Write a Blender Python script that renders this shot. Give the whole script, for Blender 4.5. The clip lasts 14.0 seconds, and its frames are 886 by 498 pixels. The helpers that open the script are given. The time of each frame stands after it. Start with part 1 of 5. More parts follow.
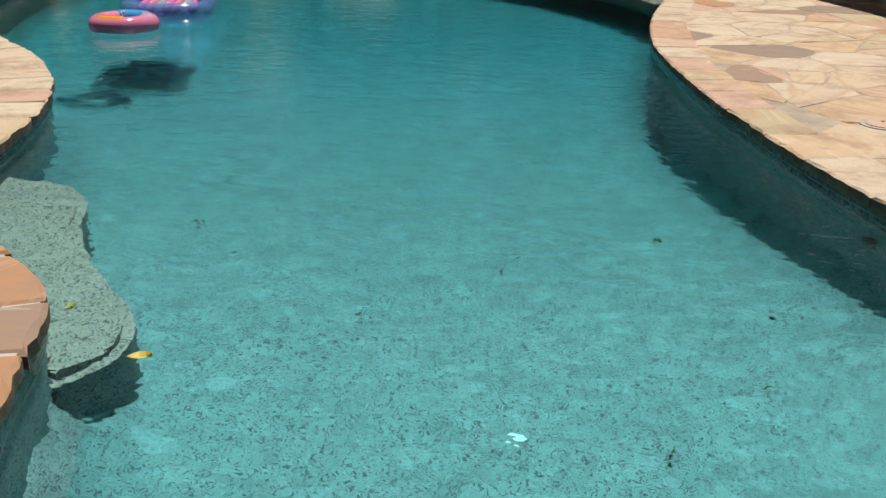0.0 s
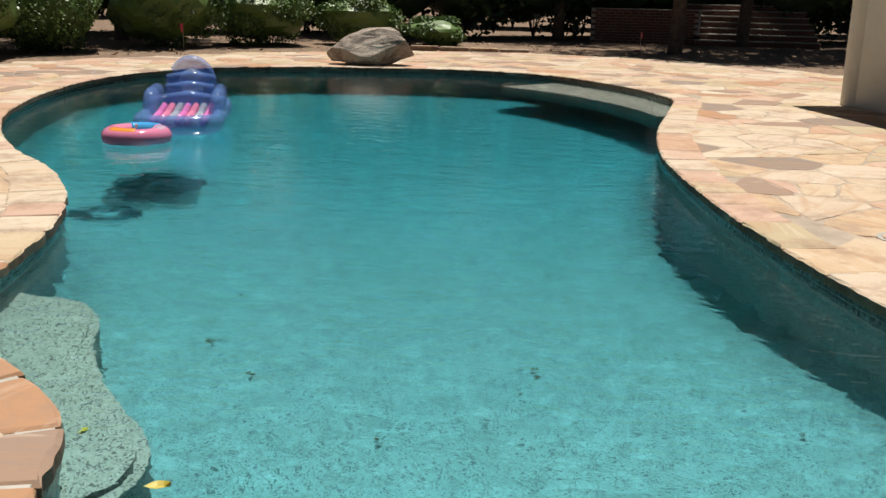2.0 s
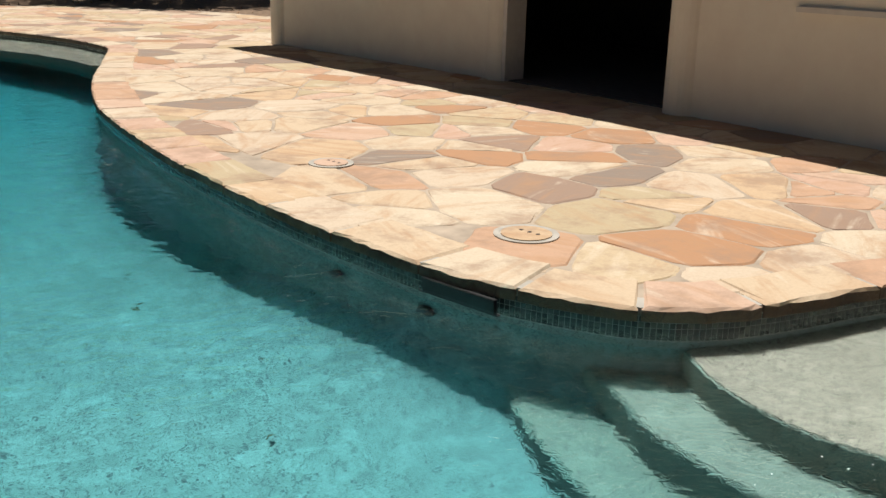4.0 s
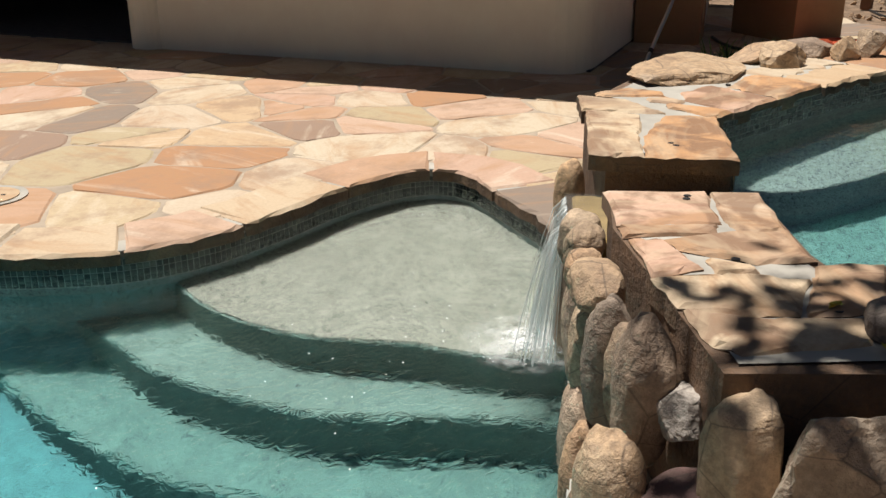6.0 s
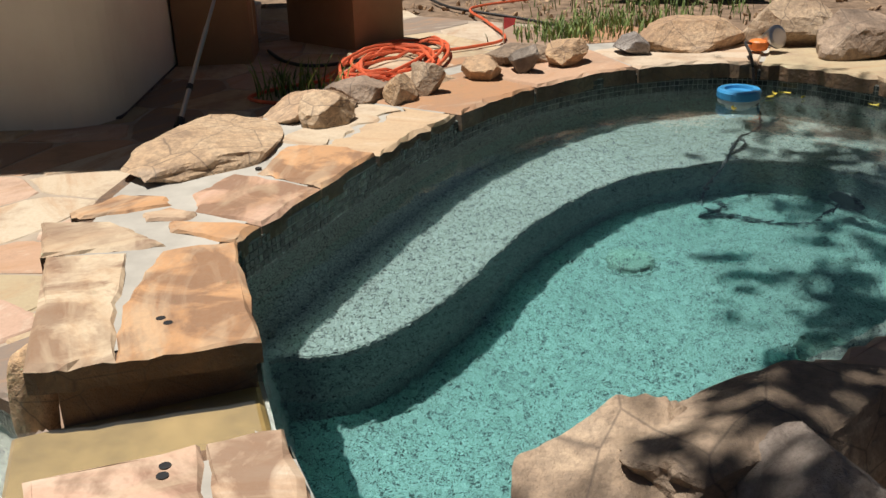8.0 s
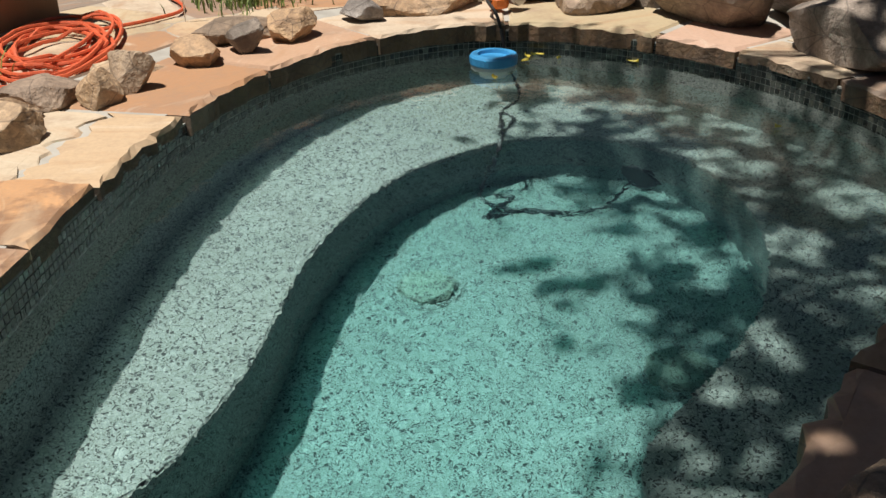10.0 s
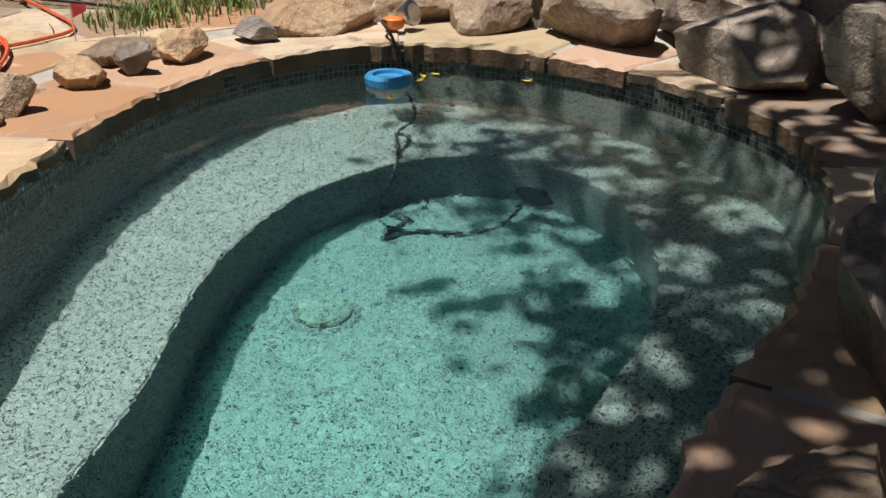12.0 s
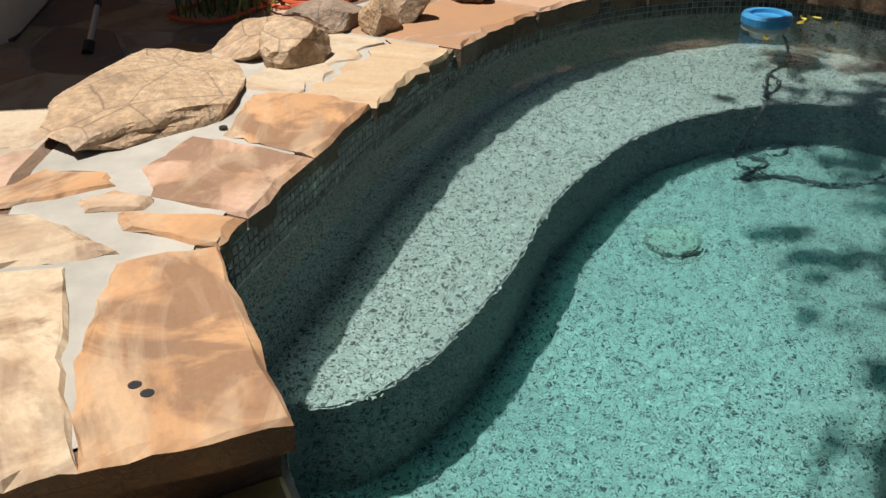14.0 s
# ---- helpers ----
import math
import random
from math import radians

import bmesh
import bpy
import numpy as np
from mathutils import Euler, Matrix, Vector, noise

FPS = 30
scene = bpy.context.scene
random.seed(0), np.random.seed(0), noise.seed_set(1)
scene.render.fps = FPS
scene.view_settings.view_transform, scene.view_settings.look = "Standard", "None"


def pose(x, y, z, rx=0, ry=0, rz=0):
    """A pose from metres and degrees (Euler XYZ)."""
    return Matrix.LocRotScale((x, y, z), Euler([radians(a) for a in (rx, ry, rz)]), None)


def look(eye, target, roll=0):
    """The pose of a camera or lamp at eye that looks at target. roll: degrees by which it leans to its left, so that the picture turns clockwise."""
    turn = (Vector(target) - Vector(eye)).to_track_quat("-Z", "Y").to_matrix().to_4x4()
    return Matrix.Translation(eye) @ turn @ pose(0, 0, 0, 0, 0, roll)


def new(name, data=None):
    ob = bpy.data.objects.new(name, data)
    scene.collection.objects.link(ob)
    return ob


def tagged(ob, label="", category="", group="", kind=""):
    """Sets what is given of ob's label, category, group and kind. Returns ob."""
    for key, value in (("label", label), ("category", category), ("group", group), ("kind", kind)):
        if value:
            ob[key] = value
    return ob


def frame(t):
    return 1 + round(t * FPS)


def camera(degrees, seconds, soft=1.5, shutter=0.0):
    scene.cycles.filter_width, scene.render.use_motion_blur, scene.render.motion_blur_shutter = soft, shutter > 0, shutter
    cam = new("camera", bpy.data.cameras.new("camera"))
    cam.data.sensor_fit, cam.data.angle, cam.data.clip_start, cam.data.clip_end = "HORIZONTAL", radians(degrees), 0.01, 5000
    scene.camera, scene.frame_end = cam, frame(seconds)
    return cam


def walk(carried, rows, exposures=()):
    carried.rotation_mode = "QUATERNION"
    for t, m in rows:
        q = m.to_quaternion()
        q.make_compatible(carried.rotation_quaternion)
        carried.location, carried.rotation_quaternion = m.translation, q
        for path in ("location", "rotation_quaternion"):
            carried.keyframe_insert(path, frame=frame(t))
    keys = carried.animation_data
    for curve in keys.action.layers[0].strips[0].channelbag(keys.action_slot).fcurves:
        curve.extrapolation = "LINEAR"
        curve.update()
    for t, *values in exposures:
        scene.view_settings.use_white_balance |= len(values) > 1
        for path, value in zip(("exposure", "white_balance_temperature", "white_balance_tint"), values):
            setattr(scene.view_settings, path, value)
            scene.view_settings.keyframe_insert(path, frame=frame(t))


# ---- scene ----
cam = camera(48.7, 14.0)
PATH = [
    (0, (0.937, 0.053, 1.487), (0.746, 1.909, 0.766), 1.3),
    (0.5, (0.899, 0.084, 1.511), (0.664, 1.986, 0.939), 1.1),
    (1, (0.874, 0.099, 1.522), (0.61, 2.012, 1.004), 1.0),
    (1.5, (0.855, 0.11, 1.532), (0.573, 2.021, 1.014), 1.0),
    (2, (0.818, 0.135, 1.518), (0.618, 2.057, 1.0), 1.3),
    (2.5, (0.886, 0.248, 1.511), (0.897, 2.177, 0.983), 1.5),
    (3, (0.959, 0.271, 1.492), (1.275, 2.17, 0.948), 1.9),
    (3.2, (0.96, 0.243, 1.479), (1.398, 2.115, 0.926), 2.1),
    (5.3, (1.064, 0.118, 1.485), (2.332, 1.508, 0.806), -0.6),
    (5.5, (1.072, 0.11, 1.477), (2.411, 1.427, 0.789), -0.7),
    (5.7, (1.095, 0.083, 1.476), (2.502, 1.325, 0.785), -1.1),
    (5.9, (1.126, 0.036, 1.471), (2.601, 1.186, 0.763), -0.3),
    (6, (1.154, 0.012, 1.467), (2.663, 1.115, 0.756), -0.4),
    (6.5, (1.383, -0.07, 1.452), (3.016, 0.835, 0.732), -0.2),
    (7, (1.729, 0.017, 1.462), (3.481, 0.751, 0.836), -0.3),
    (7.5, (2.197, 0.155, 1.563), (3.997, 0.724, 0.902), -1.1),
    (8, (2.577, 0.243, 1.599), (4.376, 0.663, 0.831), -1.8),
    (8.2, (2.69, 0.294, 1.601), (4.491, 0.644, 0.806), -1.8),
    (10.3, (3.353, 0.662, 1.495), (5.138, 0.356, 0.647), -0.8),
    (10.5, (3.35, 0.637, 1.493), (5.13, 0.284, 0.652), -0.5),
    (11, (3.352, 0.572, 1.497), (5.113, 0.104, 0.673), 0.5),
    (11.5, (3.35, 0.553, 1.498), (5.11, 0.051, 0.692), 0.8),
    (12, (3.345, 0.599, 1.511), (5.119, 0.185, 0.685), 0.1),
    (12.5, (3.34, 0.674, 1.504), (5.126, 0.414, 0.643), -1.0),
    (13, (3.326, 0.7, 1.497), (5.112, 0.612, 0.601), -2.0),
    (13.5, (3.304, 0.723, 1.51), (5.072, 0.792, 0.578), -1.9),
    (14, (3.265, 0.752, 1.514), (5.016, 0.958, 0.569), -0.0),
]
EXPOSURE = [(0, 0.10), (0.5, 0.24), (1.0, 0.32), (14, 0.32)]
walk(cam, [(t, look(eye, target, roll)) for t, eye, target, roll in PATH], EXPOSURE)

# ---- light ----
SUN_EL, SUN_AZ = radians(74), radians(4)   # azimuth from +y towards +x
world = bpy.data.worlds.new("sky")
scene.world = world
world.use_nodes = True
wn = world.node_tree.nodes
sky = wn.new("ShaderNodeTexSky")
sky.sky_type = "NISHITA"
sky.sun_disc = False
sky.sun_elevation, sky.sun_rotation = SUN_EL, SUN_AZ
wn["Background"].inputs["Strength"].default_value = 0.018
world.node_tree.links.new(sky.outputs[0], wn["Background"].inputs["Color"])
sun = new("sun", bpy.data.lights.new("sun", "SUN"))
sun.data.energy, sun.data.angle, sun.data.color = 5.1, radians(0.6), (1.0, 0.95, 0.87)
to_sun = Vector((math.sin(SUN_AZ) * math.cos(SUN_EL), math.cos(SUN_AZ) * math.cos(SUN_EL), math.sin(SUN_EL)))
sun.matrix_world = look(to_sun * 30, (0, 0, 0))


# ---- materials ----
ALBEDO = 0.8   # one scale for all the paints


class Nodes:
    """Short hand for a node material."""

    def __init__(self, name):
        self.mat = bpy.data.materials.new(name)
        self.mat.use_nodes = True
        self.t = self.mat.node_tree
        self.b = self.t.nodes["Principled BSDF"]
        self.out = self.t.nodes["Material Output"]

    def n(self, kind, **kw):
        node = self.t.nodes.new("ShaderNode" + kind)
        for k, v in kw.items():
            node.inputs[k.replace("_", " ")].default_value = v
        return node

    def l(self, a, b):
        self.t.links.new(a, b)

    def coord(self, scale=(1, 1, 1), rot=(0, 0, 0), world_space=True):
        if world_space:
            src = self.n("NewGeometry").outputs["Position"]
        else:
            src = self.n("TexCoord").outputs["Object"]
        m = self.n("Mapping")
        m.inputs["Scale"].default_value = scale
        m.inputs["Rotation"].default_value = rot
        self.l(src, m.inputs["Vector"])
        return m.outputs[0]

    def noise(self, vec, scale, detail=4, rough=0.6, dist=0.0):
        nd = self.n("TexNoise", Scale=scale, Detail=detail, Roughness=rough, Distortion=dist)
        self.l(vec, nd.inputs["Vector"])
        return nd.outputs["Fac"]

    def ramp(self, fac, stops, mode="LINEAR"):
        r = self.n("ValToRGB")
        r.color_ramp.interpolation = mode
        e = r.color_ramp.elements
        while len(e) < len(stops):
            e.new(0.5)
        for el, (p, c) in zip(e, stops):
            el.position = p
            el.color = (*c, 1) if len(c) == 3 else c
        self.l(fac, r.inputs["Fac"])
        return r.outputs["Color"]

    def mix(self, fac, a, b, mode="MIX"):
        m = self.t.nodes.new("ShaderNodeMix")
        m.data_type, m.blend_type = "RGBA", mode
        for sock, v in ((m.inputs["Factor"], fac), (m.inputs["A"], a), (m.inputs["B"], b)):
            if sock.type == "RGBA" or sock.name != "Factor":
                sock = [s for s in m.inputs if s.name == sock.name and s.type == "RGBA"][0]
            else:
                sock = m.inputs[0]
            if isinstance(v, (int, float)):
                sock.default_value = v
            elif isinstance(v, tuple):
                sock.default_value = (*v, 1)
            else:
                self.l(v, sock)
        return [s for s in m.outputs if s.type == "RGBA"][0]

    def bump(self, height, strength=0.3, distance=0.01):
        b = self.n("Bump", Strength=strength, Distance=distance)
        self.l(height, b.inputs["Height"])
        self.l(b.outputs[0], self.b.inputs["Normal"])

    def color(self, c):
        if isinstance(c, tuple):
            self.b.inputs["Base Color"].default_value = (*(v * ALBEDO for v in c), 1)
        else:
            self.l(self.mix(1.0, c, (ALBEDO, ALBEDO, ALBEDO), "MULTIPLY"), self.b.inputs["Base Color"])

    def set(self, **kw):
        for k, v in kw.items():
            self.b.inputs[k.replace("_", " ")].default_value = v
        return self.mat


def plain(name, c, rough=0.6, metal=0.0, vary=0.25, scale=12.0, bump=0.15, c2=None):
    m = Nodes(name)
    co = m.coord()
    f = m.noise(co, scale, 5)
    dark = tuple(v * (1 - vary) for v in c)
    light = c2 or tuple(min(1, v * (1 + vary)) for v in c)
    m.color(m.ramp(f, [(0.3, dark), (0.7, light)]))
    m.bump(m.noise(co, scale * 6, 3), bump, 0.004)
    return m.set(Roughness=rough, Metallic=metal)


FLAG = [(0.0, (0.60, 0.43, 0.27)), (0.08, (0.62, 0.50, 0.36)), (0.16, (0.55, 0.34, 0.22)), (0.25, (0.65, 0.54, 0.40)), (0.34, (0.60, 0.41, 0.30)),
        (0.43, (0.58, 0.45, 0.29)), (0.52, (0.46, 0.24, 0.12)), (0.59, (0.63, 0.51, 0.38)), (0.68, (0.50, 0.40, 0.25)), (0.76, (0.58, 0.38, 0.28)), (0.84, (0.26, 0.20, 0.16)), (0.89, (0.62, 0.48, 0.33)),
        (0.95, (0.33, 0.22, 0.16))]


def flagstone(name, island, tone=None):
    """Cut sandstone: one tint a slab, iron-coloured bands and stains across it."""
    m = Nodes(name)
    if island:
        rnd = m.n("NewGeometry").outputs["Random Per Island"]
    else:
        rnd = m.n("ObjectInfo").outputs["Random"]
    base = m.ramp(rnd, [(0.0, tone), (1.0, tuple(v * 0.9 for v in tone))] if tone else FLAG, "LINEAR" if tone else "CONSTANT")
    # bands run a different way in each slab
    ang = m.n("Math")
    ang.operation = "MULTIPLY"
    ang.inputs[1].default_value = 19.0
    m.l(rnd, ang.inputs[0])
    rot = m.n("VectorRotate")
    rot.rotation_type = "Z_AXIS"
    m.l(m.n("NewGeometry").outputs["Position"], rot.inputs["Vector"])
    m.l(ang.outputs[0], rot.inputs["Angle"])
    stretch = m.n("Mapping")
    stretch.inputs["Scale"].default_value = (1.0, 3.0, 3.0)
    m.l(rot.outputs[0], stretch.inputs["Vector"])
    bands = m.noise(stretch.outputs[0], 0.75, 6, 0.66, 2.2)
    c = m.mix(m.ramp(bands, [(0.46 if tone else 0.50, (0, 0, 0)), (0.60 if tone else 0.66, (0.75, 0.75, 0.75) if tone else (0.6, 0.6, 0.6))]), base, (0.46, 0.25, 0.12))
    c = m.mix(m.ramp(bands, [(0.30, (0.5, 0.5, 0.5)), (0.42, (0, 0, 0))]), c, (0.80, 0.70, 0.56))
    co = m.coord()
    c = m.mix(m.ramp(m.noise(co, 2.0, 6, 0.72), [(0.50, (0, 0, 0)), (0.64, (0.65, 0.65, 0.65))]), c, (0.33, 0.21, 0.14))
    if tone:
        c = m.mix(m.ramp(m.noise(co, 3.4, 5, 0.6, 1.2), [(0.48, (0, 0, 0)), (0.58, (0.75, 0.75, 0.75))]), c, (0.22, 0.115, 0.065))
        c = m.mix(m.ramp(m.noise(stretch.outputs[0], 1.9, 5, 0.6, 1.6), [(0.5, (0, 0, 0)), (0.66, (0.45, 0.45, 0.45))]), c, (0.64, 0.50, 0.34))
    c = m.mix(m.ramp(m.noise(co, 60, 3, 0.7), [(0.35, (0.22, 0.22, 0.22)), (0.6, (0, 0, 0))]), c, (0.35, 0.25, 0.17))
    m.color(c)
    h = m.mix(0.5, m.noise(co, 9, 6, 0.65), m.noise(stretch.outputs[0], 5, 4))
    m.bump(h, 0.55, 0.012)
    return m.set(Roughness=0.78)


def rock(name, a, b, c, wet=0.8):
    m = Nodes(name)
    co = m.coord()
    base = m.ramp(m.noise(co, 2.6, 6, 0.62, 0.6), [(0.32, a), (0.5, b), (0.68, c)])
    tint = m.ramp(m.n("ObjectInfo").outputs["Random"], [(0.0, (1, 0.95, 0.9)), (0.35, (0.85, 0.85, 0.88)), (0.65, (1.08, 0.95, 0.8)), (1.0, (0.78, 0.7, 0.68))])
    base = m.mix(1.0, base, tint, "MULTIPLY")
    vor = m.n("TexVoronoi", Scale=3.4)
    vor.feature = "DISTANCE_TO_EDGE"
    m.l(m.coord((1, 1.6, 2.2), (0.3, 0.5, 0.2)), vor.inputs["Vector"])
    cracks = m.ramp(vor.outputs["Distance"], [(0.0, (0.6, 0.6, 0.6)), (0.018, (0, 0, 0))])
    base = m.mix(cracks, base, (0.06, 0.045, 0.04))
    base = m.mix(m.ramp(m.noise(co, 34, 4, 0.75), [(0.4, (0.45, 0.45, 0.45)), (0.62, (0, 0, 0))]), base, (0.12, 0.09, 0.07))
    base = m.mix(m.ramp(m.noise(co, 1.3, 3), [(0.6, (0, 0, 0)), (0.72, (0.5, 0.5, 0.5))]), base, (0.52, 0.44, 0.36))
    m.color(base)
    m.bump(m.mix(0.55, m.noise(co, 7, 7, 0.68), m.noise(co, 32, 4, 0.7)), 0.8, 0.03)
    return m.set(Roughness=wet)


def pebble(name, ground, grit, dark, caustic_mix=0.0, scale=200.0):
    """Exposed pebble plaster."""
    m = Nodes(name)
    co = m.coord()
    v = m.n("TexVoronoi", Scale=scale)
    m.l(co, v.inputs["Vector"])
    tone = m.n("SeparateColor")
    m.l(v.outputs["Color"], tone.inputs[0])
    c = m.ramp(tone.outputs[0], [(0.0, dark), (0.2, dark), (0.22, ground), (0.6, grit), (0.86, ground), (1.0, tuple(min(1, x * 1.18) for x in grit))])
    big = m.noise(co, 1.7, 5, 0.62)
    c = m.mix(m.ramp(big, [(0.4, (0, 0, 0)), (0.75, (0.35, 0.35, 0.35))]), c, tuple(x * 0.72 for x in ground))
    c = m.mix(m.ramp(m.noise(co, 105, 2, 0.5), [(0.64, (0, 0, 0)), (0.72, (0.35, 0.35, 0.35))]), c, dark)
    # Stretched dark and bright streaks paint the ripple light that falls through water.
    caustics = m.noise(m.coord((1.0, 1.8, 1.0)), 5.5, 4, 0.65, 0.8)
    c = m.mix(m.ramp(caustics, [(0.36, (caustic_mix,) * 3), (0.52, (0, 0, 0))]), c, tuple(x * 0.6 for x in ground))
    c = m.mix(m.ramp(caustics, [(0.54, (0, 0, 0)), (0.70, (caustic_mix,) * 3)]), c, tuple(min(1, x * 1.35) for x in grit))
    m.color(c)
    m.bump(v.outputs["Distance"], 0.2, 0.004)
    return m.set(Roughness=0.7)


def water_material(name, wave, height, spill=None):
    """Clear water: mirror and refraction, with small waves."""
    m = Nodes(name)
    m.b.inputs["Transmission Weight"].default_value = 1.0
    m.b.inputs["IOR"].default_value = 1.33
    m.b.inputs["Roughness"].default_value = 0.0
    m.b.inputs["Base Color"].default_value = (0.93, 1.0, 0.99, 1)
    co = m.coord((1, 1, 1))
    a = m.noise(m.coord((1.0, 1.7, 1)), wave, 2, 0.5, 0.6)
    b = m.noise(co, wave * 3.7, 2, 0.5, 0.4)
    h = m.mix(0.28, a, b)
    if spill:
        away = m.n("VectorMath")
        away.operation = "DISTANCE"
        m.l(co, away.inputs[0])
        away.inputs[1].default_value = (*spill, 0)
        reach = m.n("MapRange")
        reach.inputs["From Max"].default_value = 2.6
        m.l(away.outputs["Value"], reach.inputs["Value"])
        near = m.ramp(reach.outputs["Result"], [(0.0, (0.65, 0.65, 0.65)), (0.4, (0.42, 0.42, 0.42)), (1.0, (0, 0, 0))])
        h = m.mix(near, h, m.noise(m.coord((1.0, 1.4, 1)), 17, 3, 0.6, 0.8))
    m.bump(h, 1.0, height)
    return m.mat


def tinted_layer(name, c):
    """A depth of water that takes up red light."""
    m = Nodes(name)
    tr = m.n("BsdfTransparent")
    tr.inputs["Color"].default_value = (*c, 1)
    m.l(tr.outputs[0], m.out.inputs["Surface"])
    return m.mat


def deep_layer(name):
    """Water over the sloping floor: the deeper the floor lies, the more red light it takes up."""
    m = Nodes(name)
    tr = m.n("BsdfTransparent")
    xyz = m.n("SeparateXYZ")
    m.l(m.coord(), xyz.inputs[0])
    way = m.n("MapRange")
    way.inputs["From Min"].default_value, way.inputs["From Max"].default_value = 4.2, 10.8
    m.l(xyz.outputs["Y"], way.inputs["Value"])
    m.l(m.ramp(way.outputs["Result"], [(0.0, (1, 1, 1)), (0.3, (0.78, 0.96, 0.98)), (0.65, (0.46, 0.86, 0.92)), (1.0, (0.31, 0.79, 0.88))]), tr.inputs["Color"])
    m.l(tr.outputs[0], m.out.inputs["Surface"])
    return m.mat


def leaf(name, a, b, rough=0.5):
    m = Nodes(name)
    m.color(m.ramp(m.n("NewGeometry").outputs["Random Per Island"], [(0.0, a), (0.7, b), (1.0, tuple(min(1, v * 1.5) for v in b))]))
    return m.set(Roughness=rough)


M_FLAG = flagstone("sandstone_slab", False)
M_FLAG_I = flagstone("sandstone_slabs", True)
M_COPE = flagstone("sandstone_coping", False)
M_SLABO = flagstone("orange_sandstone", False, (0.66, 0.36, 0.17))
M_SLABC = flagstone("cream_sandstone", False, (0.70, 0.55, 0.38))
M_SLABP = flagstone("pink_sandstone", False, (0.68, 0.43, 0.31))
M_SLABT = flagstone("tan_sandstone", False, (0.60, 0.41, 0.27))
# Stone sides: brown stain, with the shade of undercut edges put into the colour.
M_FACE = rock("brown_shaded_face", (0.10, 0.065, 0.04), (0.22, 0.14, 0.085), (0.34, 0.23, 0.14))
M_JOINT = plain("sandy_joint_mortar", (0.43, 0.35, 0.27), 0.9, vary=0.25, scale=4, bump=0.4)
M_MORTAR = plain("grey_mortar", (0.46, 0.43, 0.38), 0.9, vary=0.2, scale=5, bump=0.4)
M_ROCK = rock("brown_boulder", (0.18, 0.14, 0.11), (0.45, 0.36, 0.28), (0.68, 0.57, 0.45))
M_ROCKG = rock("grey_boulder", (0.17, 0.158, 0.15), (0.44, 0.41, 0.385), (0.68, 0.645, 0.60))
M_ROCKP = rock("purple_boulder", (0.09, 0.055, 0.055), (0.17, 0.10, 0.10), (0.26, 0.17, 0.16))
M_ROCKT = rock("tan_boulder", (0.38, 0.26, 0.17), (0.66, 0.48, 0.31), (0.78, 0.62, 0.44))
M_PALE = pebble("pale_pebble_plaster", (0.185, 0.20, 0.17), (0.28, 0.295, 0.255), (0.03, 0.037, 0.03), 0.25, 130.0)
M_BASIN = pebble("green_pebble_plaster", (0.195, 0.25, 0.247), (0.257, 0.314, 0.309), (0.045, 0.065, 0.065), 0.5, 140.0)
M_SPAF = pebble("spa_pebble_plaster", (0.155, 0.178, 0.166), (0.315, 0.335, 0.318), (0.007, 0.010, 0.010))
M_GROUT = plain("tile_grout", (0.36, 0.36, 0.33), 0.9, scale=30)
M_STUCCO = plain("cream_stucco", (0.98, 0.90, 0.76), 0.92, vary=0.05, scale=3, bump=0.35)
M_TRIM = plain("white_painted_trim", (0.75, 0.72, 0.66), 0.6, vary=0.06)
M_INSHADE = plain("painted_interior_shade", (0.06, 0.05, 0.05), 0.9)
M_ROOF = plain("roof_shingle", (0.16, 0.13, 0.11), 0.9)
M_SOIL = plain("mulch_soil", (0.20, 0.125, 0.08), 1.0, vary=0.55, scale=9, bump=1.0, c2=(0.34, 0.23, 0.15))
M_BRICK = plain("old_red_brick", (0.17, 0.08, 0.055), 0.9, vary=0.35, scale=14, bump=0.5)
M_WATER = water_material("pool_water", 3.2, 0.010, (3.9, 1.75))
M_SPAWATER = water_material("spa_water", 9.0, 0.0024)
M_SPALAYER = tinted_layer("tinted_spa_water", (0.795, 0.985, 0.985))
M_LEAF = leaf("hedge_leaf", (0.045, 0.095, 0.02), (0.13, 0.22, 0.05))
# Leaf colour darkened to carry the shade of the far shrubs.
M_LEAFSHADE = leaf("shade_dark_leaf", (0.012, 0.028, 0.008), (0.035, 0.07, 0.018))
M_LEAFB = leaf("bright_leaf", (0.07, 0.16, 0.03), (0.16, 0.32, 0.06))
M_GRASS = leaf("grass_blade", (0.07, 0.12, 0.025), (0.2, 0.28, 0.07), 0.7)
M_BARK = plain("bark", (0.13, 0.09, 0.065), 0.95, vary=0.4, scale=10, bump=0.9)
M_YELLOW = leaf("fallen_leaf", (0.45, 0.33, 0.03), (0.62, 0.55, 0.08))
M_CARD = plain("brown_cardboard", (0.36, 0.22, 0.12), 0.85, vary=0.08, scale=6, bump=0.1)
# Paler copy: sunlight on the flaps is in the colour; also the tape.
M_CARDLIT = plain("sunlit_flap_and_tape", (0.60, 0.44, 0.27), 0.85, vary=0.08, scale=6, bump=0.1)
M_WOOD = plain("weathered_wood", (0.24, 0.12, 0.07), 0.8, vary=0.3, scale=9, bump=0.4)
M_PVC = plain("white_pvc_pipe", (0.72, 0.72, 0.70), 0.4, vary=0.08)
M_BLACK = plain("black_plastic", (0.02, 0.02, 0.022), 0.45, vary=0.3, bump=0.05)
M_CHROME = plain("aluminium_tube", (0.72, 0.72, 0.72), 0.3, metal=1.0, vary=0.05, bump=0.0)
M_HOSE = plain("orange_hose", (0.72, 0.13, 0.05), 0.5, vary=0.2)
M_ORANGE = plain("orange_plastic", (0.85, 0.22, 0.04), 0.4, vary=0.1)
